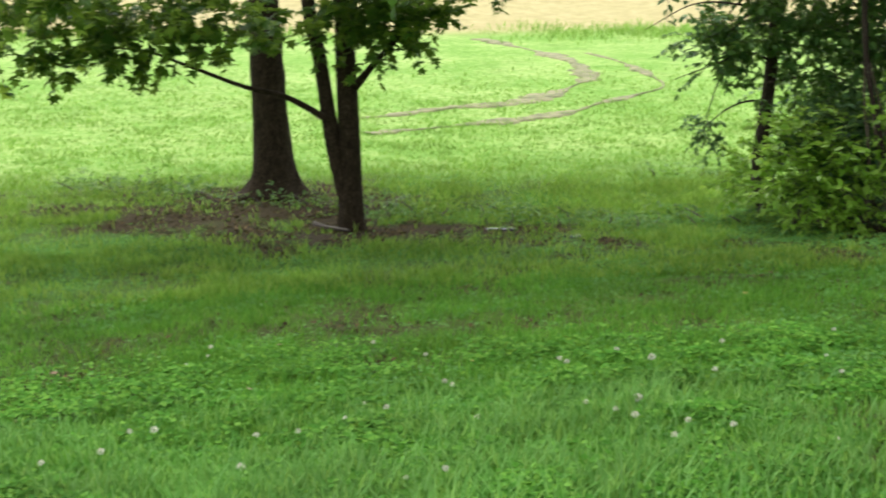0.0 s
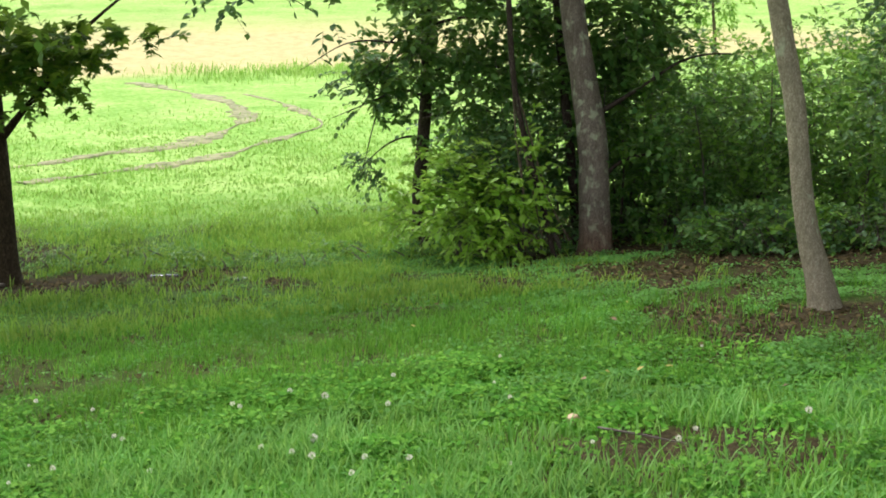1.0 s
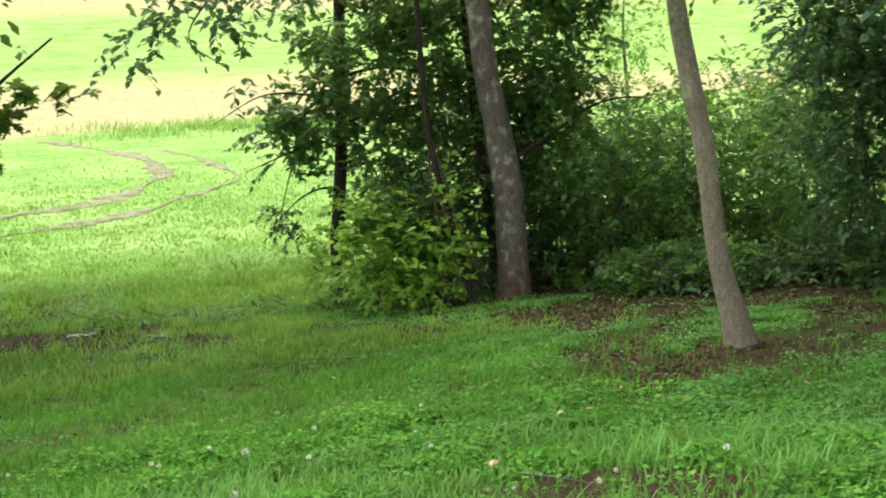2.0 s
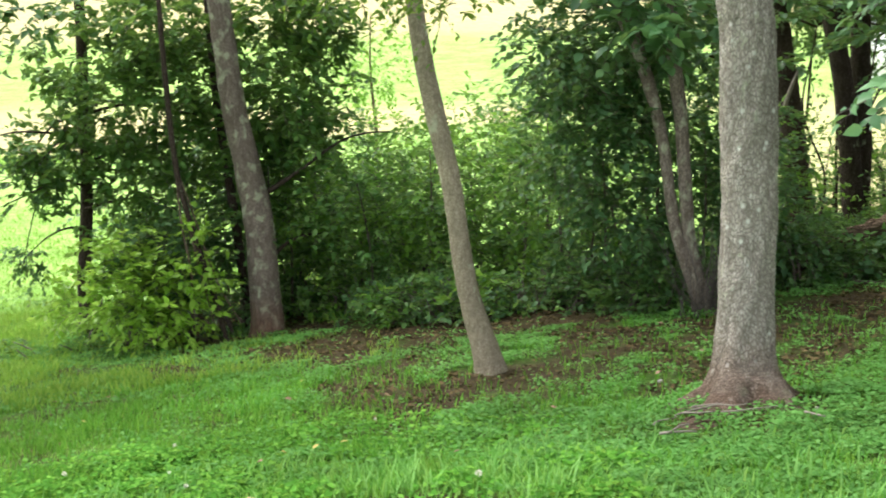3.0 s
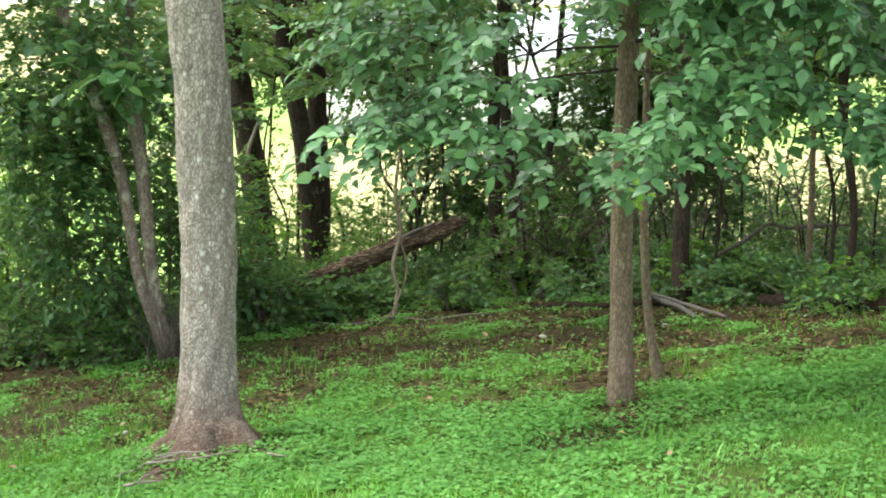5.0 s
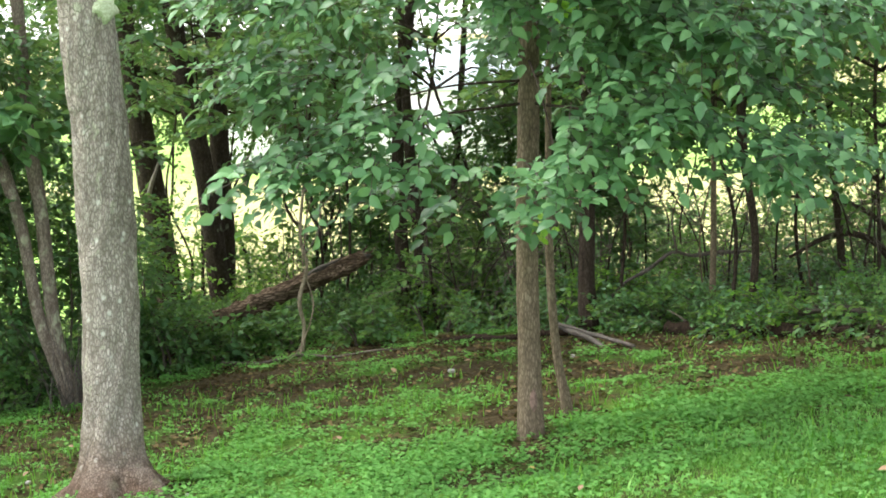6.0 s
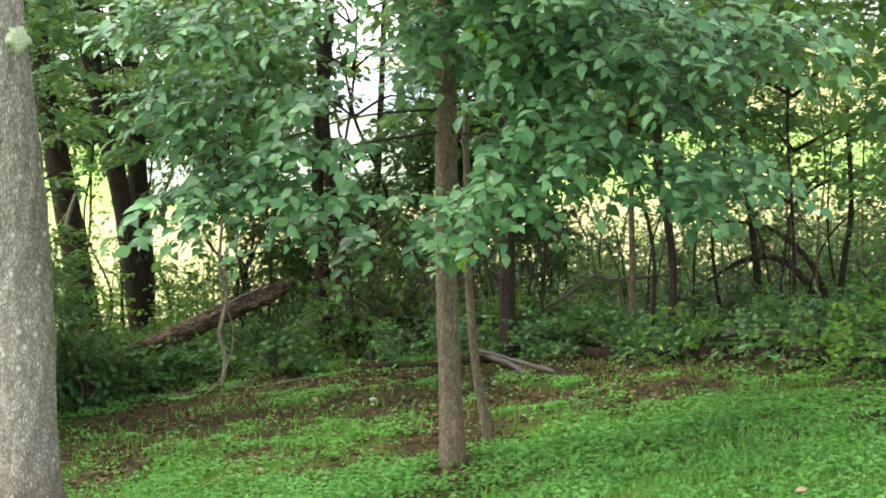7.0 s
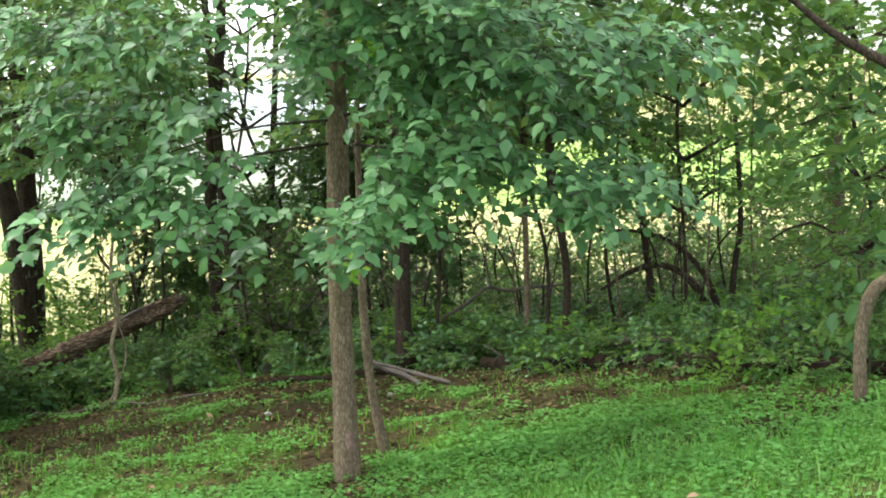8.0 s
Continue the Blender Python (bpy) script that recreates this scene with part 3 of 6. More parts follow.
def lit_near_strip(x, y):
    """1 on the mown lawn along the trees' open side, where grass colour carries the light."""
    d = np.hypot(x, y) + 0.9 * (value_noise(x, y, 0.8, 61) - 0.5)
    far = 6.0 + 1.4 * smooth(46, 66, np.degrees(np.arctan2(x, np.maximum(y, 0.01))))
    return smooth(3.2, 4.6, x) * (1 - smooth(far - 0.5, far + 0.5, d))


stuff("lawn_grass", blades(195000, 5.2, 12.0, -20, 78, 0.07, 0.004, 21, lawn_dense), M_GRASS, "short green lawn grass with bare worn patches", "grass")
stuff("front_grass", blades(60000, 5.2, 8.2, -20, 78, 0.115, 0.0055, 27, lambda x, y: lawn_dense(x, y) * (1 - smooth(6.6, 8.0, np.hypot(x, y))) * (1 - 0.93 * smooth(2.4, 4.2, x))), M_LITGRASS, "taller tufted grass along the near edge of the lawn", "grass")
stuff("lit_near_grass", blades(150000, 4.6, 8.4, 26, 80, 0.036, 0.004, 63, lambda x, y: lit_near_strip(x, y) * (1 - 0.8 * bare(x, y))), M_LITGRASS, "short green grass along the open lawn, paled for the open-sky light", "grass")
stuff("near_grass", blades(20000, 3.5, 5.2, -22, 80, 0.075, 0.0036, 29, lawn_dense), M_GRASS, "short green lawn grass on the upper slope", "grass")
stuff("hollow_grass", blades(190000, 11.5, 20, -20, 24, 0.085, 0.006, 22, lambda x, y: lawn_dense(x, y) * (1 - bare(x, y)) * (0.25 + 0.75 * smooth(0.32, 0.6, value_noise(x, y, 0.8, 24))) * (1 - smooth(16, 20, np.hypot(x, y)))), M_HOLLOW, "longer rough grass in the damp hollow", "grass")
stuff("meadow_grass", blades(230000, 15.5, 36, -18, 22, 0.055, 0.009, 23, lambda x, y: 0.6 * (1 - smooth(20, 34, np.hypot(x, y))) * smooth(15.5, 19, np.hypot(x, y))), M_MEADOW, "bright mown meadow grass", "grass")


def cover_patch(n, r0, r1, a0, a1, size, seed, dense, height):
    rng = np.random.default_rng(seed)
    r = np.sqrt(rng.uniform(r0**2, r1**2, n))
    a = np.radians(rng.uniform(a0, a1, n))
    x, y = r * np.sin(a), r * np.cos(a)
    ok = rng.uniform(size=n) < dense(x, y) * smooth(0.3, 0.6, value_noise(x, y, 0.4, seed) * 0.7 + 0.5 * value_noise(x, y, 0.13, seed + 1))
    x, y = x[ok], y[ok]
    n = len(x)
    lump = value_noise(x, y, 0.3, seed + 2)
    P = np.stack([x, y, ground_z(x, y) + height * (0.2 + lump * rng.uniform(0.4, 1.2, n))], 1)
    th = rng.uniform(0, 2 * np.pi, n)
    A = np.stack([np.cos(th), np.sin(th), rng.normal(0, 0.25, n)], 1)
    N = np.array([0, 0, 1.0]) + rng.normal(0, 0.35, (n, 3))
    return leaves_geo(P, A, N, size * rng.uniform(0.6, 1.35, n), 0.85, False)


def cover_dense(x, y):
    return np.clip(1.15 - 1.8 * bare(x, y), 0.02, 1) * (0.16 + 0.84 * smooth(1.8, 4.4, x))


stuff("ground_cover", cover_patch(700000, 5.2, 16, -20, 80, 0.027, 31, lambda x, y: cover_dense(x, y) * (1 - 0.4 * lit_near_strip(x, y)), 0.06), M_COVER, "low clover and creeping weeds under the trees", "ground cover")
stuff("lawn_weeds", cover_patch(150000, 5.2, 9.6, -20, 34, 0.034, 37, lambda x, y: (1 - 0.9 * bare(x, y)) * smooth(0.0, 0.9, value_noise(x, y, 0.33, 38)) * (1 - smooth(8.2, 9.6, np.hypot(x, y))) * (1 - smooth(2.5, 4.5, x)), 0.085), M_CLOVER, "clover and broad-leaved weeds among the lawn grass", "weeds")

stuff("front_cover", cover_patch(130000, 5.0, 8.4, 24, 80, 0.027, 52, lambda x, y: np.clip(1.1 - 1.2 * bare(x, y), 0.05, 1) * smooth(3.2, 4.4, x) * (1 - 0.6 * smooth(7.4, 8.4, np.hypot(x, y))) * (1 - 0.6 * lit_near_strip(x, y)), 0.05), M_COVER, "low clover and creeping weeds along the near lawn", "ground cover")

stuff("field_edge_weeds", blades(60000, 36.0, 43.0, -18, 24, 0.2, 0.012, 66, lambda x, y: 0.45 * smooth(0.2, 0.9, value_noise(x, y, 3.0, 67)) * np.exp(-(((y - 0.1 * x) - 38.8) / 1.8) ** 2)), M_MEADOW, "tall rank weeds along the edge of the hayfield", "weeds")
M_LITTER = leaf_mat("leaf_litter", (0.022, 0.015, 0.008), (0.055, 0.039, 0.018), (0.16, 0.115, 0.055), 0.1, 0.8, gloss=0.05)
stuff("leaf_litter", cover_patch(125000, 7.2, 18, -18, 80, 0.04, 41, lambda x, y: smooth(0.25, 0.6, bare(x, y)) * (0.35 + 0.65 * np.maximum(smooth(2.0, 4.0, x), smooth(12.5, 13.5, y))), 0.014), M_LITTER, "brown dead leaf litter on the bare soil", "leaf litter")

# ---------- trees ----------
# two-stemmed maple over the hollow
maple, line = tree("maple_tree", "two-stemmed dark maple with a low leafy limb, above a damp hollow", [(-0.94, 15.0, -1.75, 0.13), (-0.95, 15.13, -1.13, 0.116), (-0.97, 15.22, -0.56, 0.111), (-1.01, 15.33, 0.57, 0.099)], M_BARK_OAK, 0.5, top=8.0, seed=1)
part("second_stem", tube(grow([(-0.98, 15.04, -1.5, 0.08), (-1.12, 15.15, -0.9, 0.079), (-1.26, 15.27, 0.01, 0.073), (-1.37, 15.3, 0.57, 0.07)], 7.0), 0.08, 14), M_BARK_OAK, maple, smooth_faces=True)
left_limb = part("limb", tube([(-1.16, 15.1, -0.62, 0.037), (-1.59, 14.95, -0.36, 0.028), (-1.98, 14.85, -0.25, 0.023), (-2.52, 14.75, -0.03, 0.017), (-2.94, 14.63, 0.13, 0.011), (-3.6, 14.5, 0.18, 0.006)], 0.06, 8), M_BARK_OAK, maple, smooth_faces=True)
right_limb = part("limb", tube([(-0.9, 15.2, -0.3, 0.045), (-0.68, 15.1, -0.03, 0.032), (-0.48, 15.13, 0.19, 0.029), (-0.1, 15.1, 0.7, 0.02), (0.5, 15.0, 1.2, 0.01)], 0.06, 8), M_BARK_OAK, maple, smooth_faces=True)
foliage(left_limb, [(-2.1, 14.7, 0.26, 0.5, 0.6, 0.2), (-2.9, 14.6, 0.25, 0.7, 0.6, 0.24), (-3.8, 14.5, 0.25, 0.8, 0.6, 0.28), (-1.9, 14.9, 0.5, 0.9, 0.6, 0.2), (-3.2, 14.6, 0.55, 1.2, 0.7, 0.2), (-1.35, 14.9, 0.3, 0.25, 0.4, 0.3)], 280, 9, 0.32, 0.14, M_MAPLE, 1.0, 0.15, fine="lobed", name="low_foliage")
foliage(right_limb, [(-0.6, 14.9, 0.35, 0.35, 0.4, 0.25), (-0.35, 14.9, 0.5, 0.45, 0.5, 0.22), (-0.9, 14.9, 0.6, 0.5, 0.4, 0.2), (0.35, 14.9, 0.62, 0.35, 0.4, 0.12)], 165, 9, 0.32, 0.135, M_MAPLE, 1.0, 0.2, fine="lobed", name="low_foliage")
far_limb = part("limb", tube([(-1.3, 15.2, 2.0, 0.04), (-2.0, 14.2, 1.9, 0.03), (-2.8, 12.8, 1.5, 0.018), (-3.3, 11.7, 0.85, 0.006)], 0.08, 8), M_BARK_OAK, maple, smooth_faces=True)
foliage(far_limb, [(-3.3, 11.6, 0.78, 0.25, 0.3, 0.08), (-3.1, 11.9, 0.95, 0.25, 0.3, 0.1)], 26, 8, 0.28, 0.15, M_MAPLE, 1.0, 0.3, fine="lobed", name="low_foliage")
canopy(maple, -1.2, 15.2, 1.0, 7.5, 3.2, 320)

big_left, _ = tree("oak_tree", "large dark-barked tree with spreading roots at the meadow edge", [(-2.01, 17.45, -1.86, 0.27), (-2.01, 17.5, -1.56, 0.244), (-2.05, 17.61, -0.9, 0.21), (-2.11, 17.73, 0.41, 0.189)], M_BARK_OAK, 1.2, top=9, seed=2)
canopy(big_left, -2.2, 17.8, 1.6, 8.5, 3.6, 290)

# slender tree with hanging leaves at the wood's corner
slim, _ = tree("slender_tree", "slender dark tree draped with hanging leaves at the wood's corner", [(3.28, 15.23, -1.39, 0.078), (3.28, 15.3, -1.01, 0.072), (3.37, 15.39, -0.22, 0.066), (3.42, 15.47, 0.95, 0.06)], M_BARK_DARK, 0.3, top=7, seed=3)
foliage(slim, [(3.5, 14.9, 0.8, 0.5, 0.6, 0.5), (4.0, 14.8, 0.8, 0.6, 0.7, 0.6), (4.4, 14.9, 0.3, 0.55, 0.6, 0.5), (3.8, 14.9, 0.0, 0.5, 0.6, 0.4), (3.0, 15.0, 0.35, 0.35, 0.5, 0.25), (2.75, 15.0, 0.1, 0.25, 0.4, 0.22), (2.95, 15.0, -0.3, 0.25, 0.4, 0.22), (3.2, 15.0, 1.3, 0.4, 0.5, 0.35), (4.2, 14.9, 1.6, 0.8, 0.7, 0.4)], 980, 9, 0.3, 0.115, M_EDGE, 0.6, 0.35, name="hanging_foliage")
for tip, leafy in (((2.55, 14.9, -0.15), 0.0), ((2.35, 14.8, 0.1), 0.2), ((2.6, 14.9, -0.75), 0.0)):
    twig_limb = part("branch", tube([(3.36, 15.38, 0.5 + leafy, 0.02), (3.0, 15.1, 0.4 + leafy, 0.012), ((tip[0] + 2.9) / 2, 14.95, (tip[2] + 0.3) / 2, 0.008), (*tip, 0.003)], 0.08, 6), M_BARK_DARK, slim)
    foliage(twig_limb, [(tip[0] + 0.12, tip[1], tip[2] + 0.1, 0.22, 0.2, 0.12), (tip[0] + 0.3, tip[1] + 0.1, tip[2] + 0.3, 0.2, 0.2, 0.12)], 26, 7, 0.22, 0.085, M_DARKLEAF, 0.6, 0.4, name="hanging_foliage")
high_limb = part("branch", tube([(3.4, 15.4, 2.4, 0.03), (2.6, 13.8, 2.2, 0.02), (1.9, 12.9, 1.7, 0.012), (1.5, 12.4, 1.25, 0.006), (1.75, 12.2, 1.0, 0.003)], 0.08, 6), M_BARK_DARK, slim)
foliage(high_limb, [(1.6, 12.4, 1.35, 0.35, 0.4, 0.14), (1.2, 12.5, 1.15, 0.3, 0.3, 0.12), (1.85, 12.3, 0.95, 0.16, 0.2, 0.12), (1.4, 12.4, 1.6, 0.6, 0.4, 0.12), (2.4, 13.2, 1.7, 0.5, 0.5, 0.15)], 110, 8, 0.28, 0.1, M_DARKLEAF, 0.65, 0.45, name="hanging_foliage")
for k in range(7):
    h = -0.75 + 0.24 * k
    a = (-1) ** k * (0.5 + 0.12 * k)
    part("branch", tube([(3.33, 15.3, h, 0.018), (3.33 + 0.35 * a, 15.0, h + 0.1, 0.012), (3.33 + 0.8 * a, 14.75, h + 0.06 * (k % 3), 0.008), (3.33 + 1.25 * a, 14.6, h - 0.12, 0.003)], 0.07, 6, 0.2), M_BARK_DARK, slim)
canopy(slim, 5.0, 16.2, 3.2, 7.0, 1.4, 60)

vine, _ = tree("hanging_vine", "twisted hanging vine stems among the leaves", [(4.18, 13.33, -1.25, 0.022), (4.09, 13.41, -0.98, 0.026), (3.94, 13.57, -0.3, 0.026), (3.85, 13.66, 0.23, 0.027), (3.81, 13.73, 1.02, 0.027)], M_BARK_DARK, 0, 10, top=4, seed=4)
tagged(vine, category="vine")
for k, dx in enumerate((-0.06, 0.07, -0.16)):
    part("strand", tube([(4.18 + dx * 2, 13.36, -1.22 - 0.02 * k, 0.007), (4.05 + dx, 13.45, -0.8, 0.009), (3.95 + dx * 0.6, 13.6, -0.25, 0.01), (3.84, 13.68, 0.3, 0.01)], 0.08, 6, 0.1), M_BARK_BROWN, vine)

lichen_tree, _ = tree("lichened_tree", "grey tree patched with pale lichen, leaning a little", [(4.62, 13.48, -1.39, 0.165), (4.63, 13.51, -1.25, 0.155), (4.64, 13.65, -0.44, 0.143), (4.58, 13.75, 0.2, 0.132), (4.47, 13.85, 1.0, 0.115)], M_BARK_LICHEN, 0.25, 20, top=9, seed=5)
canopy(lichen_tree, 5.0, 13.7, 2.8, 8.5, 2.2, 110)
foliage(lichen_tree, [(5.1, 14.1, 0.9, 0.4, 0.5, 0.6), (5.5, 14.2, 0.6, 0.35, 0.4, 0.3), (4.9, 14.4, 0.1, 0.4, 0.4, 0.4), (5.3, 14.3, 1.6, 0.6, 0.5, 0.4), (5.7, 14.3, 0.95, 0.25, 0.3, 0.12)], 560, 9, 0.3, 0.115, M_EDGE, 0.6, 0.35, name="hanging_foliage")
part("branch", tube([(4.66, 13.7, -0.1, 0.03), (5.1, 13.7, 0.15, 0.018), (5.6, 13.75, 0.42, 0.012), (6.1, 13.8, 0.46, 0.007), (6.4, 13.8, 0.35, 0.003)], 0.08, 6), M_BARK_DARK, lichen_tree)
part("branch", tube([(4.66, 13.6, -0.75, 0.03), (4.95, 13.7, -0.55, 0.018), (5.3, 13.75, -0.5, 0.012), (5.7, 13.8, -0.62, 0.005)], 0.08, 6), M_BARK_DARK, lichen_tree)

dark_pole, _ = tree("thin_tree", "thin dark trunk behind the lichened tree", [(4.69, 14.24, -1.27, 0.04), (4.65, 14.37, -0.6, 0.046), (4.59, 14.5, 0.3, 0.043), (4.54, 14.56, 0.97, 0.04)], M_BARK_DARK, 0, 10, top=5, seed=6)

leaning, _ = tree("leaning_tree", "slim tan-barked leaning tree on the lawn", [(4.71, 8.99, -0.87, 0.1), (4.7, 9.03, -0.75, 0.09), (4.63, 9.18, -0.25, 0.075), (4.59, 9.31, 0.45, 0.071), (4.52, 9.39, 0.92, 0.071), (4.42, 9.46, 1.61, 0.063)], M_BARK_TAN, 0.5, 18, 0.05, top=7.5, seed=7)
low_bough = part("bough", tube([(4.4, 9.5, 2.1, 0.03), (4.35, 9.1, 2.05, 0.018), (4.2, 8.6, 1.8, 0.01), (4.05, 8.3, 1.68, 0.004)], 0.06, 8, 0.15), M_BARK_TAN, leaning, smooth_faces=True)
foliage(low_bough, [(4.32, 8.6, 1.66, 0.26, 0.3, 0.1), (4.05, 8.4, 1.76, 0.3, 0.3, 0.1), (3.75, 9.0, 1.84, 0.4, 0.35, 0.12)], 70, 8, 0.24, 0.07, M_MAPLE, 0.55, 0.4, name="low_foliage")
canopy(leaning, 3.2, 10.8, 3.2, 7.5, 2.9, 120)

twin, _ = tree("twin_tree", "two thin leaning grey stems wound with leaves", [(7.06, 9.69, -0.9, 0.066), (7.03, 9.77, -0.64, 0.058), (7.0, 9.89, -0.2, 0.056), (7.01, 10.01, 0.69, 0.055), (6.98, 10.06, 1.13, 0.06), (6.96, 10.08, 1.57, 0.055)], M_BARK_PALE, 0.3, 14, top=6.5, seed=8)
part("second_stem", tube(grow([(7.0, 9.75, -0.88, 0.045), (6.98, 9.81, -0.59, 0.045), (6.91, 9.96, -0.11, 0.048), (6.86, 10.1, 0.69, 0.05), (6.71, 10.25, 1.4, 0.055), (6.63, 10.3, 1.58, 0.055)], 6.0), 0.07, 12), M_BARK_PALE, twin, smooth_faces=True)
foliage(twin, [(6.4, 10.6, 1.4, 0.6, 0.6, 0.7), (6.8, 10.9, 0.9, 0.5, 0.5, 0.8), (6.6, 10.9, 0.5, 0.4, 0.5, 0.6), (6.9, 10.8, 0.0, 0.5, 0.4, 0.6), (7.3, 10.6, 1.6, 0.5, 0.5, 0.5), (6.45, 10.2, 0.6, 0.25, 0.2, 0.4), (6.5, 10.2, 2.0, 0.6, 0.5, 0.35)], 1050, 9, 0.26, 0.09, M_DARKLEAF, 0.65, 0.35, name="hanging_foliage")
foliage(twin, [(6.25, 9.6, 1.55, 0.35, 0.35, 0.16), (6.75, 9.5, 1.4, 0.3, 0.3, 0.18)], 40, 7, 0.3, 0.14, M_BROAD, 0.85, 0.45, name="low_foliage")
brush_p = np.array([[7.02, 9.72, gz(7.02, 9.72)]]) + RNG.normal(0, 0.1, (60, 3)) * np.array([1, 0.6, 0.0])
part("twig_growth", sticks_geo(brush_p, brush_p + RNG.normal(0, 0.2, (60, 3)) * np.array([1, 0.6, 0]) + np.array([0, 0, 1.0]) * RNG.uniform(0.2, 0.8, (60, 1)), 0.006, 0.002), M_GREYWOOD, twin, "brush of bare grey twigs", kind="stuff")
canopy(twin, 6.8, 10.2, 2.4, 6.5, 2.0, 110)

big, _ = tree("big_tree", "large straight grey-barked tree flaring to a reddish foot on the lawn", [(5.00, 6.50, -0.59, 0.17), (5.01, 6.52, -0.48, 0.163), (5.03, 6.55, -0.35, 0.158), (5.11, 6.64, 0.24, 0.154), (5.16, 6.70, 0.88, 0.155), (5.16, 6.73, 1.51, 0.152), (5.14, 6.75, 1.83, 0.151)], M_BARK_BIG, 4.0, 60, 0.02, top=10, rough=0.06, seed=9, spread=0.105)


def lichen_patch(parent, centre, out, size, seed):
    """A ragged crust of lichen lying on a trunk, facing the way out."""
    out = Vector(out).normalized()
    side = out.cross(Vector((0, 0, 1))).normalized()
    rng = np.random.default_rng(seed)
    n, verts = 26, [Vector(centre) + out * 0.012]
    for ring, lift in ((0.55, 0.011), (0.9, 0.008), (1.0, -0.03)):
        for k in range(n):
            a = 2 * math.pi * k / n
            r = size * ring * (0.78 + 0.3 * math.sin(3 * a + seed) * math.cos(2 * a) + (0.22 * rng.uniform(-1, 1) if ring > 0.6 else 0))
            verts.append(Vector(centre) + side * r * math.cos(a) + Vector((0, 0, 1)) * r * math.sin(a) + out * (lift - 2.6 * (r * math.cos(a)) ** 2))
    k = np.arange(n)
    j = (k + 1) % n
    quads = np.vstack([np.stack([1 + b * n + k, 1 + b * n + j, 1 + (b + 1) * n + j, 1 + (b + 1) * n + k], 1) for b in (0, 1)])
    part("lichen_patch", (np.array(verts), quads, np.stack([0 * k, 1 + j, 1 + k], 1)), M_LICHEN, parent, "pale grey-green lichen crust")


lichen_patch(big, (5.135, 6.58, 2.11), (-0.1, -0.99, 0), 0.085, 3)
canopy(big, 5.4, 7.2, 4.0, 10, 2.8, 120)

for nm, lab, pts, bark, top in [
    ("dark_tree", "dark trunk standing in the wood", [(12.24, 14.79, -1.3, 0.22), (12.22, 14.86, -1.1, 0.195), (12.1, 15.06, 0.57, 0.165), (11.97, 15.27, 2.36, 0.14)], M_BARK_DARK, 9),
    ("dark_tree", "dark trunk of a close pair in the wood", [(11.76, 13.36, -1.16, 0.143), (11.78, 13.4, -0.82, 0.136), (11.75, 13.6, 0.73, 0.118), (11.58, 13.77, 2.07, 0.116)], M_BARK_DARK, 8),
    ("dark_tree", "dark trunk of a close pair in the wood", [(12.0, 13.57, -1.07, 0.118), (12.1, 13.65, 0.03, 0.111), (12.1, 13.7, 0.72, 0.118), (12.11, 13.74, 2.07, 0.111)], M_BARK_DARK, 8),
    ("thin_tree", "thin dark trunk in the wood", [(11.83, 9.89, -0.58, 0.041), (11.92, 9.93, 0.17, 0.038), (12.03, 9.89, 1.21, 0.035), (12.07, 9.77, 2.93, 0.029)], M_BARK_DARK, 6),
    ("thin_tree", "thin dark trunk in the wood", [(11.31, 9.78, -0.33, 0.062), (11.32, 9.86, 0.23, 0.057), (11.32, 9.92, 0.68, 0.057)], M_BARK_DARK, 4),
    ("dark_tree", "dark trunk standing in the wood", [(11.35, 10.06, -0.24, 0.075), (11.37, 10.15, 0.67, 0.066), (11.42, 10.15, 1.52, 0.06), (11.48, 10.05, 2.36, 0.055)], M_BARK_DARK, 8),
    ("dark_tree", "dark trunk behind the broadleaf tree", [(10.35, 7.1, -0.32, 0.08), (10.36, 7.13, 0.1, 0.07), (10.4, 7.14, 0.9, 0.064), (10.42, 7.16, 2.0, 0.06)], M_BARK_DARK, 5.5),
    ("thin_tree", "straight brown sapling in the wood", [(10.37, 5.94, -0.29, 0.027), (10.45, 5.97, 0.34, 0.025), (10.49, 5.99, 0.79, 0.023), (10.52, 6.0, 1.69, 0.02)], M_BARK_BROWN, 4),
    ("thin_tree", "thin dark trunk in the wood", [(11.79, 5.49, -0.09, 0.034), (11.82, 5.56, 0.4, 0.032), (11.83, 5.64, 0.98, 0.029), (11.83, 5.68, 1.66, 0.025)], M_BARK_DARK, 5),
    ("grey_tree", "straight grey trunk at the wood's edge", [(14.23, 4.74, -0.36, 0.096), (14.33, 4.75, 0.51, 0.079), (14.37, 4.76, 1.6, 0.074), (14.34, 4.73, 2.68, 0.068)], M_BARK_BROWN, 7),
    ("crooked_tree", "small crooked pale trunk at the wood's edge", [(7.55, 2.32, 0.16, 0.036), (7.58, 2.34, 0.36, 0.033), (7.62, 2.33, 0.59, 0.034), (7.65, 2.28, 0.73, 0.036), (7.74, 2.15, 0.9, 0.03), (7.8, 2.0, 1.6, 0.026)], M_BARK_BROWN, 4),
]:
    t, line = tree(nm, lab, pts, bark, 0.25, 12, 0.1, top, 0.06, int(pts[0][0] * 7))
    if nm == "crooked_tree":
        part("limb", tube([(7.79, 2.0, 1.7, 0.032), (7.81, 2.27, 1.87, 0.027), (7.73, 2.5, 2.02, 0.022), (7.65, 2.7, 2.21, 0.016), (7.5, 3.0, 2.5, 0.006)], 0.05, 8), M_BARK_DARK, t, "dark crooked limb", smooth_faces=True)
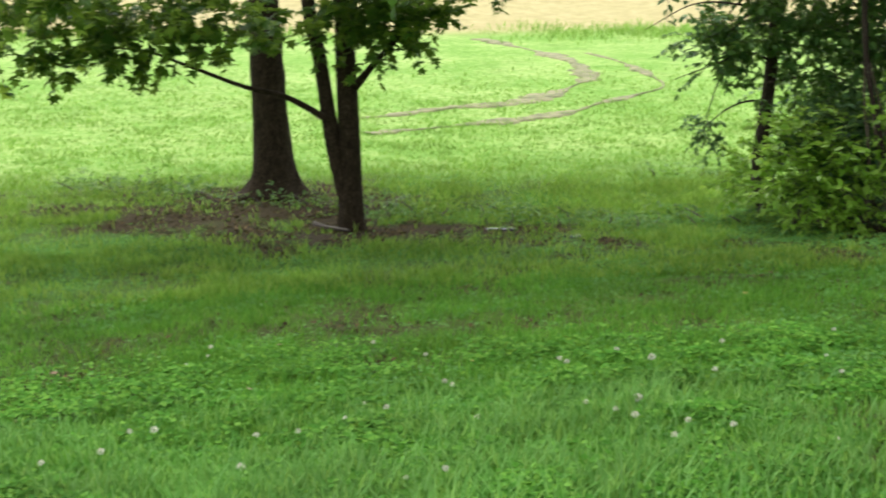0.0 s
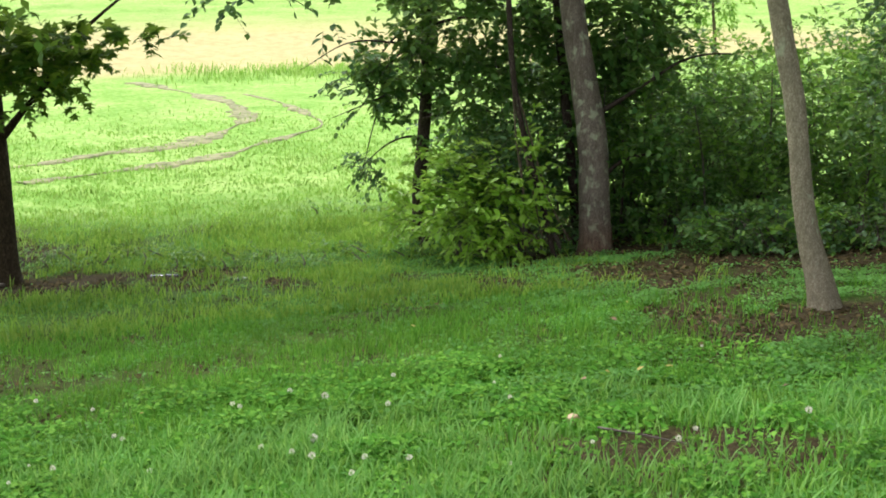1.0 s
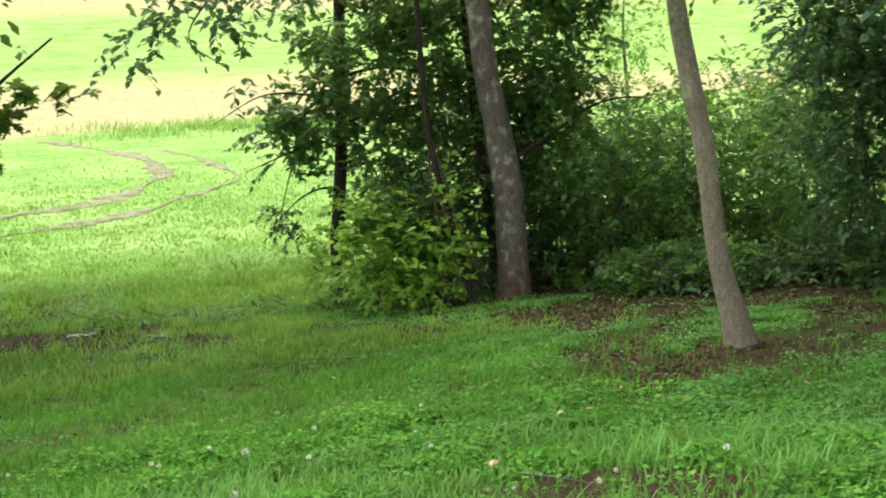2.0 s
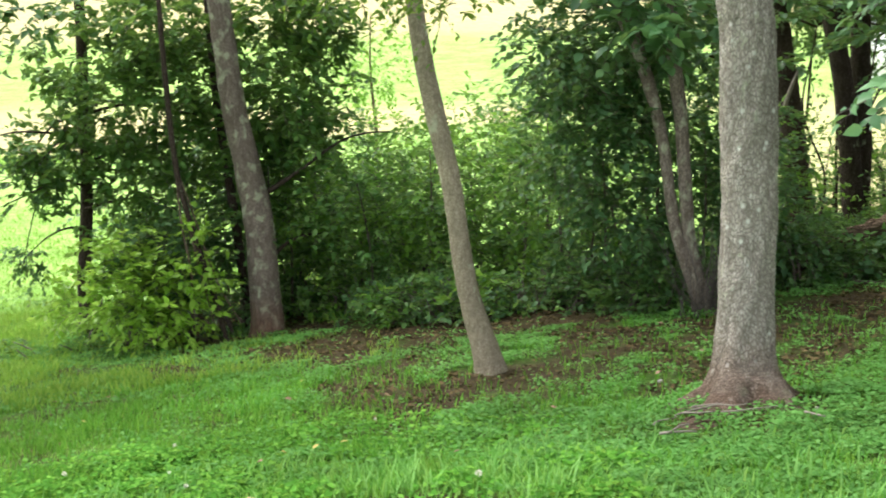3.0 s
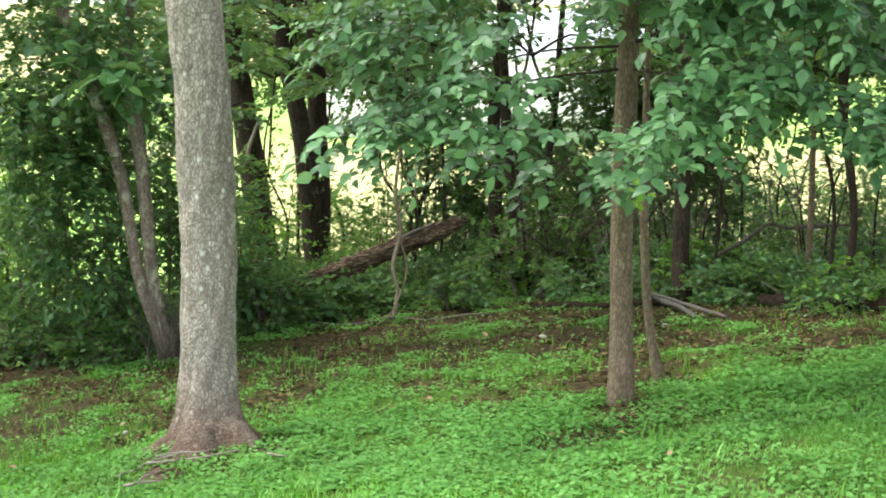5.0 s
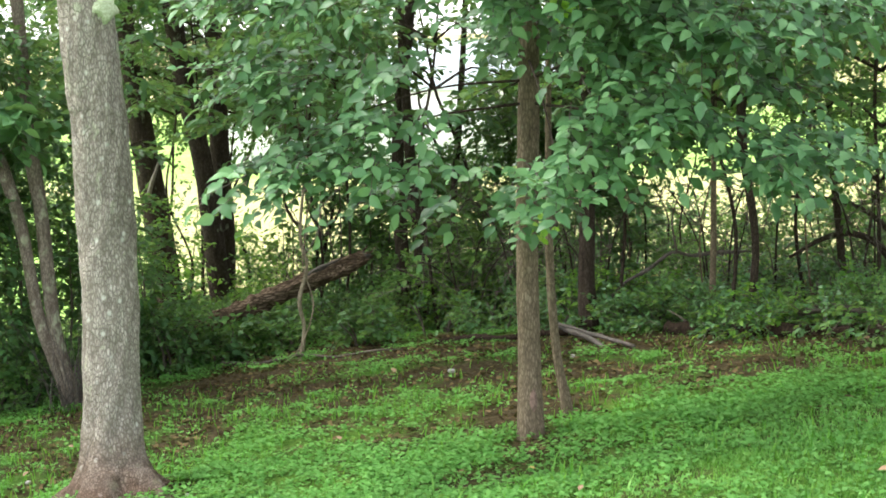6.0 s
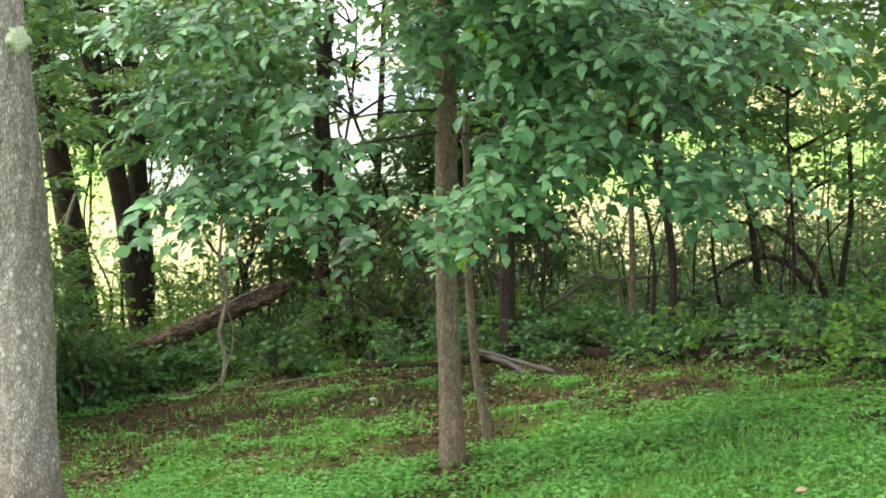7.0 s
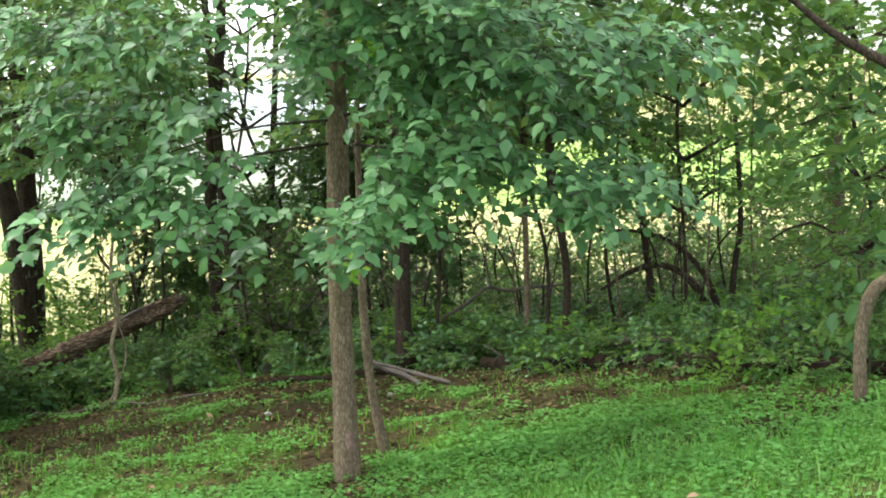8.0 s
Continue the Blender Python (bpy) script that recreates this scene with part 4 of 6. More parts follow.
    if nm == "grey_tree":
        part("limb", tube([(14.36, 4.75, 1.75, 0.03), (13.77, 4.63, 1.98, 0.026), (13.65, 4.98, 1.67, 0.022), (13.49, 5.38, 1.37, 0.015), (13.33, 5.75, 1.2, 0.006)], 0.08, 8), M_BARK_DARK, t, "thin dark drooping limb", smooth_faces=True)
    if top > 6:
        canopy(t, line[-1][0], line[-1][1], 2.6, top, 2.6, 200, mat=M_SHRUB)

stem, _ = tree("dead_sapling", "thin pale dead sapling standing in the undergrowth", [(9.11, 9.32, -0.70, 0.022), (9.2, 9.34, -0.45, 0.018), (9.17, 9.36, -0.2, 0.019), (9.27, 9.36, 0.1, 0.016), (9.24, 9.4, 0.4, 0.016), (9.33, 9.38, 1.06, 0.01)], M_BARK_TAN, 0.3, 10, 0.04, seed=12)
part("vine", tube([(9.0, 9.4, gz(9.0, 9.4), 0.006), (9.1, 9.3, -0.6, 0.007), (9.28, 9.3, -0.25, 0.006), (9.2, 9.34, 0.15, 0.006), (9.32, 9.36, 0.5, 0.004)], 0.04, 6, 0.2), M_BARK_TAN, stem, "thin vine looped round the stem")
for k, (h, a) in enumerate(((0.2, 0.4), (0.45, 2.6), (0.7, 0.9), (0.85, 3.4))):
    part("twig", tube([(9.27, 9.39, h, 0.007), (9.27 + 0.15 * math.cos(a), 9.39 + 0.05 * math.sin(a), h + 0.1, 0.005), (9.27 + 0.3 * math.cos(a), 9.39 + 0.1 * math.sin(a), h + 0.28, 0.002)], 0.04, 6, 0.2), M_TWIG, stem)

# small tree with big soft leaves in front of the wood
small, _ = tree("broadleaf_tree", "small brown-barked tree with drooping broad green leaves", [(6.33, 4.68, -0.22, 0.068), (6.35, 4.69, -0.11, 0.064), (6.42, 4.75, 0.36, 0.06), (6.47, 4.79, 0.86, 0.059), (6.51, 4.8, 1.41, 0.06), (6.51, 4.79, 2.0, 0.054), (6.49, 4.78, 2.3, 0.051)], M_BARK_BROWN, 0.35, 20, 0.05, top=5.5, seed=13)


def hanging_sprays(parent, blobs, n, count, length, size, centre):
    """Flat drooping sprays whose leaves face up and outwards."""
    C, _ = in_blobs(blobs, n, ragged=False)
    out = C - np.array(centre)
    out[:, 2] = 0
    D = unit(out) + RNG.normal(0, 0.35, (n, 3)) + np.array([0, 0, -0.15])
    D = unit(D)
    L = length * RNG.uniform(0.7, 1.3, n)
    t = np.tile((np.arange(count) + 0.6) / count, (n, 1))
    P = C[:, None] + D[:, None] * (t * L[:, None])[..., None] - 0.25 * (t**2 * L[:, None])[..., None] * np.array([0, 0, 1.0])
    side = unit(np.cross(D, np.array([0, 0, 1.0])))
    sgn = np.where(np.arange(count) % 2 == 0, 1.0, -1.0)
    sgn[-1] = 0.1
    A = D[:, None] * 0.55 + side[:, None] * sgn[None, :, None] * 0.85 + np.array([0, 0, -0.24]) + RNG.normal(0, 0.22, (n, count, 3))
    N = np.array([0, 0, 0.9]) + D[:, None] * 0.6 + RNG.normal(0, 0.3, (n, count, 3))
    S = size * RNG.uniform(0.5, 1.25, (n, count))
    keep = RNG.uniform(size=(n, count)) > 0.06
    twig = sticks_geo(C, C + D * L[:, None] * 0.95 - np.array([0, 0, 1.0]) * (0.22 * L)[:, None], 0.004, 0.0015)
    part("twig_growth", twig, M_TWIG, parent, kind="stuff")
    return P[keep], A[keep], N[keep], S[keep]


small_blobs = [(5.35, 5.5, 1.75, 0.3, 0.3, 0.12), (5.3, 5.5, 2.15, 0.35, 0.35, 0.1), (6.15, 4.0, 1.5, 0.3, 0.25, 0.2), (6.3, 4.0, 1.95, 0.42, 0.42, 0.2), (5.15, 5.25, 1.27, 0.3, 0.3, 0.12), (5.3, 5.1, 1.33, 0.3, 0.3, 0.1), (6.45, 3.2, 1.35, 0.3, 0.3, 0.12), (6.6, 3.1, 2.0, 0.35, 0.35, 0.15), (5.49, 5.21, 1.48, 0.20, 0.20, 0.09), (5.6, 4.95, 2.15, 0.2, 0.2, 0.1), (6.02, 3.88, 1.68, 0.24, 0.24, 0.15), (5.80, 4.06, 1.25, 0.26, 0.26, 0.13), (6.15, 3.74, 1.47, 0.33, 0.33, 0.12), (6.17, 3.31, 1.28, 0.28, 0.28, 0.11), (6.20, 3.46, 1.88, 0.33, 0.33, 0.14), (6.19, 3.84, 2.14, 0.57, 0.57, 0.10),
               (5.85, 3.79, 0.98, 0.08, 0.08, 0.05), (5.80, 4.20, 1.06, 0.13, 0.13, 0.06), (6.56, 3.45, 1.64, 0.2, 0.2, 0.11), (5.68, 5.13, 1.13, 0.22, 0.22, 0.07), (5.94, 4.99, 1.05, 0.14, 0.14, 0.06), (6.3, 4.3, 2.5, 0.8, 0.7, 0.2), (5.6, 4.98, 1.78, 0.24, 0.26, 0.06), (5.62, 4.92, 1.5, 0.24, 0.26, 0.06), (5.66, 4.82, 1.26, 0.2, 0.22, 0.07), (6.15, 4.6, 1.18, 0.2, 0.18, 0.1), (6.15, 4.6, 2.1, 0.26, 0.24, 0.1), (6.75, 4.95, 1.95, 0.4, 0.35, 0.12)]
P, A, N, S = hanging_sprays(small, small_blobs, 1220, 8, 0.26, 0.08, (6.9, 5.2, 0))
near = np.argsort(np.hypot(P[:, 0], P[:, 1]))
single, rest = near[:290], near[290:]
part("low_foliage", leaves_geo(P[rest], A[rest], N[rest], S[rest], 0.64, "ovate"), M_BROAD, small, kind="stuff")
boughs = []
TIPS = [(5.2, 5.25, 1.3), (5.5, 5.2, 1.5), (5.8, 4.1, 1.3), (6.15, 3.75, 1.5), (6.2, 3.35, 1.3), (6.2, 3.5, 1.9)]
for k, tip in enumerate(TIPS):
    h = 1.55 + 0.12 * (k % 4)
    boughs.append(part("bough", tube([(6.51, 4.8, h, 0.008), ((6.51 + tip[0]) / 2, (4.8 + tip[1]) / 2, (h + tip[2]) / 2 + 0.05, 0.005), (*tip, 0.003)], 0.06, 8), M_BARK_DARK, small))
lv, lq = leaves_geo(np.zeros((1, 3)), np.array([[1.0, 0, 0]]), np.array([[0, 0, 1.0]]), np.ones(1), 0.64, "ovate")
leaf_me = mesh_of("leaf", lv, lq, M_BROAD_ONE)
for i in single:
    ax = Vector(A[i]).normalized()
    sd = ax.cross(Vector(N[i])).normalized()
    up = sd.cross(ax)
    o = new("leaf", leaf_me)
    o.parent = boughs[min(range(len(TIPS)), key=lambda q: (Vector(TIPS[q]) - Vector(P[i])).length)]
    o.matrix_basis = Matrix.LocRotScale(Vector(P[i]) - small.location, Matrix((ax, -sd, up)).transposed().to_quaternion(), (S[i],) * 3)
for sx, sy, sz in ((5.72, 4.14, 0.97), (5.8, 4.05, 2.0)):
    lime, _ = in_blobs([(sx, sy, sz, 0.06, 0.06, 0.05)], 14)
    part("young_shoot", leaves_geo(lime, RNG.normal(0, 1, (14, 3)), RNG.normal(0, 0.4, (14, 3)) + np.array([-0.6, -0.5, 0.6]), np.full(14, 0.045), 0.7, True), M_LIME, small, "fresh yellow-green shoot", kind="stuff")


part("scar", tube([(6.325, 4.66, -0.12, 0.008), (6.325, 4.655, -0.06, 0.022), (6.332, 4.66, 0.0, 0.022), (6.345, 4.675, 0.07, 0.006)], 0.015, 10, 0.25, seed=21), M_SCAR, small, "reddish healed scar in the bark")
canopy(small, 6.9, 5.2, 2.9, 6.0, 2.2, 90, mat=M_BROAD)

sapling, _ = tree("sapling", "slim leaning sapling beside the broadleaf tree", [(6.79, 4.76, -0.2, 0.034), (6.8, 4.79, -0.09, 0.029), (6.81, 4.85, 0.13, 0.025), (6.84, 4.91, 0.57, 0.024), (6.87, 4.94, 0.98, 0.021), (6.9, 4.95, 1.71, 0.016), (6.89, 4.92, 2.33, 0.014)], M_BARK_BROWN, 0.3, 10, top=3.5, seed=14)

# fallen log
log = thing("fallen_log", "brown fallen log propped at a slant in the undergrowth", "log", (8.88, 10.86, gz(8.88, 10.86)))
log_trunk = part("trunk", tube([(8.7, 10.9, -0.8, 0.07), (8.88, 10.86, -0.71, 0.075), (9.42, 10.72, -0.51, 0.083), (9.93, 10.57, -0.36, 0.08), (10.4, 10.55, -0.25, 0.078), (10.9, 10.42, -0.12, 0.086), (11.05, 10.37, -0.07, 0.075)], 0.025, 24, 0.42, seed=15), M_DEADWOOD, log, smooth_faces=True)
part("broken_end", tube([(11.03, 10.375, -0.07, 0.062), (11.1, 10.35, -0.05, 0.045), (11.14, 10.34, -0.05, 0.012)], 0.015, 12, 0.3, seed=16), M_GREYWOOD, log_trunk, "splintered end")

for k, (u, up, side) in enumerate(((0.2, 0.06, 0.04), (0.42, 0.075, -0.01), (0.6, 0.05, -0.05), (0.78, 0.07, 0.02), (0.9, -0.02, -0.075))):
    cx, cy, cz = 8.88 + 2.17 * u, 10.86 - 0.49 * u, -0.71 + 0.64 * u
    part("bark_strip", tube([(cx - 0.22, cy + 0.05 + side, cz - 0.08 + up, 0.008), (cx - 0.05, cy + side, cz + up, 0.024), (cx + 0.12, cy - 0.03 + side, cz + 0.05 + up, 0.02), (cx + 0.26, cy - 0.06 + side, cz + 0.1 + up, 0.006)], 0.03, 7, 0.5, seed=60 + k), M_GREYWOOD if k % 2 else M_DEADWOOD, log_trunk, "peeling strip of old bark")
for k in range(4):
    part("splinter", tube([(10.98, 10.39 + 0.03 * (k - 1.5), -0.09 + 0.035 * (k % 2), 0.022), (11.08, 10.36 + 0.035 * (k - 1.5), -0.06 + 0.04 * (k % 2), 0.014), (11.16 + 0.04 * (k % 3), 10.34 + 0.04 * (k - 1.5), -0.03 + 0.03 * k, 0.003)], 0.02, 6, 0.4, seed=70 + k), M_DEADWOOD, log_trunk)

# ---------- bushes and undergrowth ----------
def polar(az, r):
    return r * math.sin(radians(az)), r * math.cos(radians(az))


def bush(name, label, blobs, n, count, length, size, mat, width=0.6, fine=True, stems=5, twigs=True):
    x, y, _, rx, ry, _ = blobs[0]
    t = thing(name, label, "bush", (x, y, gz(x, y)))
    for k in range(stems):
        bx, by, bz, brx, bry, brz = blobs[k % len(blobs)]
        fx, fy = bx + RNG.uniform(-0.3, 0.3) * brx, by + RNG.uniform(-0.3, 0.3) * bry
        tip = (bx + RNG.uniform(-0.6, 0.6) * brx, by + RNG.uniform(-0.6, 0.6) * bry, bz + 0.7 * brz)
        f0 = gz(fx, fy) - 0.03
        part("stem", tube([(fx, fy, f0, 0.014), ((fx + tip[0]) / 2 + 0.05, (fy + tip[1]) / 2, (f0 + tip[2]) / 2, 0.01), (*tip, 0.004)], 0.15, 6), M_TWIG, t)
    foliage(t, blobs, n, count, length, size, mat, width, 0.25, fine, name="foliage", low=0.04, twigs=twigs)
    return t


# corner bushes: leaf colour carries the light on one, the shade on the other
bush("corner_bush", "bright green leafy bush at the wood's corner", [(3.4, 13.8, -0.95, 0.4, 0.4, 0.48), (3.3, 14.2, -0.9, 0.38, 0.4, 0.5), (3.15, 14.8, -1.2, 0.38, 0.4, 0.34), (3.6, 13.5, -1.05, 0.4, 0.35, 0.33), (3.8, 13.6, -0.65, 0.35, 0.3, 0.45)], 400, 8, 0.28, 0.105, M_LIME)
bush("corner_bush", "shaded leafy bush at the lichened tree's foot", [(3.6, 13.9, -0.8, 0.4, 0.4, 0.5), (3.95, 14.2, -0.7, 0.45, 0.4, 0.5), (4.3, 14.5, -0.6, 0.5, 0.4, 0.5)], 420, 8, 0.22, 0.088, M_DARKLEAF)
# thicket: lit and shaded bushes are told apart by leaf colour
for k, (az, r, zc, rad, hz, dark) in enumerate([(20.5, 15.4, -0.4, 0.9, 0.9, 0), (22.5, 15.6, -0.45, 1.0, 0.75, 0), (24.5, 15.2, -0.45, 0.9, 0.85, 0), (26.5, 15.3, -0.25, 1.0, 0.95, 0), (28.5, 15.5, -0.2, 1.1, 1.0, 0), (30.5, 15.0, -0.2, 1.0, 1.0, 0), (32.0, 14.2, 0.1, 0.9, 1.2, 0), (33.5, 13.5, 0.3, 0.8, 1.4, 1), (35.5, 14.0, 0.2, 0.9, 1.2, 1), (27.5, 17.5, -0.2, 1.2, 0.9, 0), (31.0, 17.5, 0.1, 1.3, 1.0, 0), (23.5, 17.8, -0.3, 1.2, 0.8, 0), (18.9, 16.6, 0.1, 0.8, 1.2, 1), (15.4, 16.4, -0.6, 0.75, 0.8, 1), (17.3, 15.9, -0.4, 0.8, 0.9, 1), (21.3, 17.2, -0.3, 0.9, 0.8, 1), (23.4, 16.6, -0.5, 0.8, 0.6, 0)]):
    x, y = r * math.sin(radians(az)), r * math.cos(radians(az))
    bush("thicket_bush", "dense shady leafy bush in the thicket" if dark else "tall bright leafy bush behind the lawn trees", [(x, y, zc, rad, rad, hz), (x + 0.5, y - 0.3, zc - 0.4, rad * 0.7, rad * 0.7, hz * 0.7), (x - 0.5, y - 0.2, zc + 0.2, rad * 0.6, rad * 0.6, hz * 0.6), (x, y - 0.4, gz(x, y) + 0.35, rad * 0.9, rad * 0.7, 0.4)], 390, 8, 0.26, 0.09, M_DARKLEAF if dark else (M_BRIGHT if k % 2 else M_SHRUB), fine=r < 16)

for k in range(34):
    az = 17.5 + 20 * ((k * 0.618) % 1)
    r = 12.9 + 1.3 * ((k * 0.377) % 1) - 0.5 * smooth(30, 36, az) + 1.7 * (1 - smooth(20.5, 23.5, az))
    x, y = r * math.sin(radians(az)), r * math.cos(radians(az))
    g = gz(x, y)
    bush("undergrowth_plant", "leafy low plant at the thicket's foot", [(x, y, g + 0.15, 0.4, 0.3, 0.18), (x + 0.2, y, g + 0.28, 0.25, 0.25, 0.15)], 45, 7, 0.18, 0.075, M_DARKLEAF if k % 3 == 0 else (M_BRIGHT if 21 < az < 28 and k % 2 else M_SHRUB), 0.65, True, 3)

for k in range(104):
    az = 36 + 40 * ((k * 0.618) % 1)
    deep = (k * 0.377) % 1
    r = float(np.interp(az, (36, 44, 50, 57, 62, 66, 70, 76), (14.0, 14.2, 13.6, 12.3, 11.1, 10.1, 9.1, 8.7))) + 3.0 * deep
    tall = (0.5 + 0.25 * ((k * 0.29) % 1)) * (0.75 if az > 56 else 1.0)
    if 63 < az < 71 and deep > 0.4:
        tall = 0.3
    if az < 48.5:
        tall = 0.24 if r < 15.4 else 0.5
    x, y = r * math.sin(radians(az)), r * math.cos(radians(az))
    g = gz(x, y)
    # leaf colour by bearing stands in for shade and backlight in the undergrowth
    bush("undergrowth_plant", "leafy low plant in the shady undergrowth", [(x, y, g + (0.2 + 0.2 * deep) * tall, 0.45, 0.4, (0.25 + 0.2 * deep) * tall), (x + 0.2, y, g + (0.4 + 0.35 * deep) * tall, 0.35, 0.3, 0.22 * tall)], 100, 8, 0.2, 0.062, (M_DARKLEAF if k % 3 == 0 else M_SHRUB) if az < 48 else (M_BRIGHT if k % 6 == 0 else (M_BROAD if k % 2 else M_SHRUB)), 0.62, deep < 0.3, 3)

for k in range(44):
    az = 37 + 41 * ((k * 0.618 + 0.3) % 1)
    r = 15.0 + 7 * ((k * 0.377) % 1) - 2.0 * smooth(58, 74, az)
    x, y = r * math.sin(radians(az)), r * math.cos(radians(az))
    if 42.5 < az < 49:
        r = max(r, 17.5)
        x, y = polar(az, r)
    g = gz(x, y)
    h = 0.7 + 1.6 * ((k * 0.733) % 1)
    if 37.4 < az < 43.2:
        r = max(r, 20.5)
        x, y = r * math.sin(radians(az)), r * math.cos(radians(az))
        g, h = gz(x, y), 0.6 * h
    elif az >= 43.2:
        h = (0.6 if az < 47.5 else 0.35) * h
    # leaf colour by bearing carries the backlight and shade here
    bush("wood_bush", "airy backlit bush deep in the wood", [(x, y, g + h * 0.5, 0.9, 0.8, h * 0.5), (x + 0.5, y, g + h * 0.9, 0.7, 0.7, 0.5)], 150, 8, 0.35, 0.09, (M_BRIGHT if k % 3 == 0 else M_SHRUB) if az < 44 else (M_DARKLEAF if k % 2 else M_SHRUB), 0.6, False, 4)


# ---------- trees filling the wood ----------
for k, (az, r, z0, z1, rad, n, mat) in enumerate([
    (35.8, 17.0, 0.2, 3.4, 1.0, 220, M_DARKLEAF), (44.4, 19.5, 0.6, 3.2, 1.0, 200, M_DARKLEAF), (38.0, 22.5, 0.9, 2.9, 1.2, 160, M_DARKLEAF), (45.2, 17.2, 0.6, 3.4, 0.9, 210, M_DARKLEAF), (36.9, 21.5, 1.0, 4.2, 1.3, 330, M_DARKLEAF), (39.6, 22.0, 1.1, 4.4, 1.3, 330, M_DARKLEAF), (42.3, 21.0, 0.9, 4.2, 1.3, 330, M_DARKLEAF), (44.8, 20.0, 0.7, 4.2, 1.3, 330, M_DARKLEAF), (45.6, 18.0, 0.9, 3.8, 0.8, 240, M_DARKLEAF), (50.4, 16.4, 0.5, 1.2, 0.7, 70, M_DARKLEAF), (52.9, 15.6, 0.6, 1.5, 0.7, 150, M_DARKLEAF), (55.0, 15.2, 0.6, 1.7, 0.8, 180, M_DARKLEAF), (57.6, 14.8, 0.6, 1.6, 0.8, 140, M_DARKLEAF), (55.2, 18.0, 1.5, 4.0, 1.1, 300, M_DARKLEAF), (57.4, 17.5, 1.5, 4.0, 1.2, 300, M_DARKLEAF), (54.5, 15.5, 0.2, 3.6, 1.0, 230, M_DARKLEAF),
    (56.5, 14.0, 0.3, 3.6, 1.2, 240, M_DARKLEAF), (59.5, 15.5, 0.2, 3.8, 1.3, 260, M_DARKLEAF), (62.5, 13.5, 0.4, 3.6, 1.2, 260, M_SHRUB), (65.5, 15.0, 0.1, 3.6, 1.3, 240, M_SHRUB), (68.0, 13.0, 0.5, 3.4, 1.1, 220, M_SHRUB), (74.0, 14.0, 0.1, 3.8, 1.3, 240, M_SHRUB), (74.5, 12.5, 0.3, 3.6, 1.2, 240, M_SHRUB), (49.5, 19.0, -0.5, 0.7, 1.2, 150, M_DARKLEAF), (40.5, 21.0, 0.0, 2.4, 1.2, 140, M_SHRUB), (58.0, 19.0, 0.0, 3.0, 1.5, 170, M_SHRUB), (64.0, 19.0, 0.0, 3.4, 1.6, 170, M_SHRUB), (70.0, 18.0, 0.0, 3.6, 1.5, 170, M_SHRUB)]):
    z0 = max(z0, 0.45 if az < 55 else 1.0) if az < 66 else z0
    slim_by = 0.42 if az > 52 else 1.0
    x, y = polar(az, r)
    g = gz(x, y)
    t, line = tree("wood_tree", "slim young tree with airy leaves inside the wood", [(x, y, g, 0.026 * slim_by), (x + 0.34 * math.sin(k * 2.1), y, g + 0.7, 0.022 * slim_by), (x - 0.3 * math.sin(k * 1.3), y, g + 1.5, 0.019 * slim_by), (x + 0.25 * math.cos(k), y + 0.05, g + 2.4, 0.018 * slim_by)], M_BARK_DARK, 0.2, 10, 0.15, z1 + 1.5, 0.06, k)
    hz = (z1 - z0) / 2
    zc = (z0 + z1) / 2
    blobs = [(x, y, zc, rad * 0.8, rad * 0.8, hz)] + [(x + rad * 0.7 * math.cos(a), y + rad * 0.7 * math.sin(a), zc + hz * 0.5 * math.sin(3 * a + k), rad * 0.5, rad * 0.5, hz * 0.4) for a in (0.3, 1.5, 2.7, 3.9, 5.1)]
    # crowns: shade put into the leaf colour below 61 degrees, backlight beyond
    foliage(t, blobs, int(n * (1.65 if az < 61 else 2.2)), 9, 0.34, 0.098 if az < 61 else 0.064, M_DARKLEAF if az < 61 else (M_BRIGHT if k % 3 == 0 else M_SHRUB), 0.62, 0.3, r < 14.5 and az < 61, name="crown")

# small airy tree standing out in the field
fx, fy = polar(23.2, 30.0)
field_tree, _ = tree("field_tree", "small airy light green tree out in the field", [(fx, fy, gz(fx, fy), 0.05), (fx + 0.05, fy, gz(fx, fy) + 1.2, 0.04), (fx - 0.04, fy, gz(fx, fy) + 2.4, 0.025), (fx, fy, 1.7, 0.01)], M_BARK_BROWN, 0.3, 10, 0.15, None, 0.08, 88)
foliage(field_tree, [(fx, fy, 0.7, 0.8, 0.8, 0.8), (fx - 0.6, fy, 0.2, 0.5, 0.5, 0.35), (fx + 0.5, fy, 1.2, 0.5, 0.5, 0.4), (fx - 0.3, fy, 1.5, 0.4, 0.4, 0.35)], 150, 9, 0.4, 0.13, M_BRIGHT, 0.5, 0.3, False, name="crown")

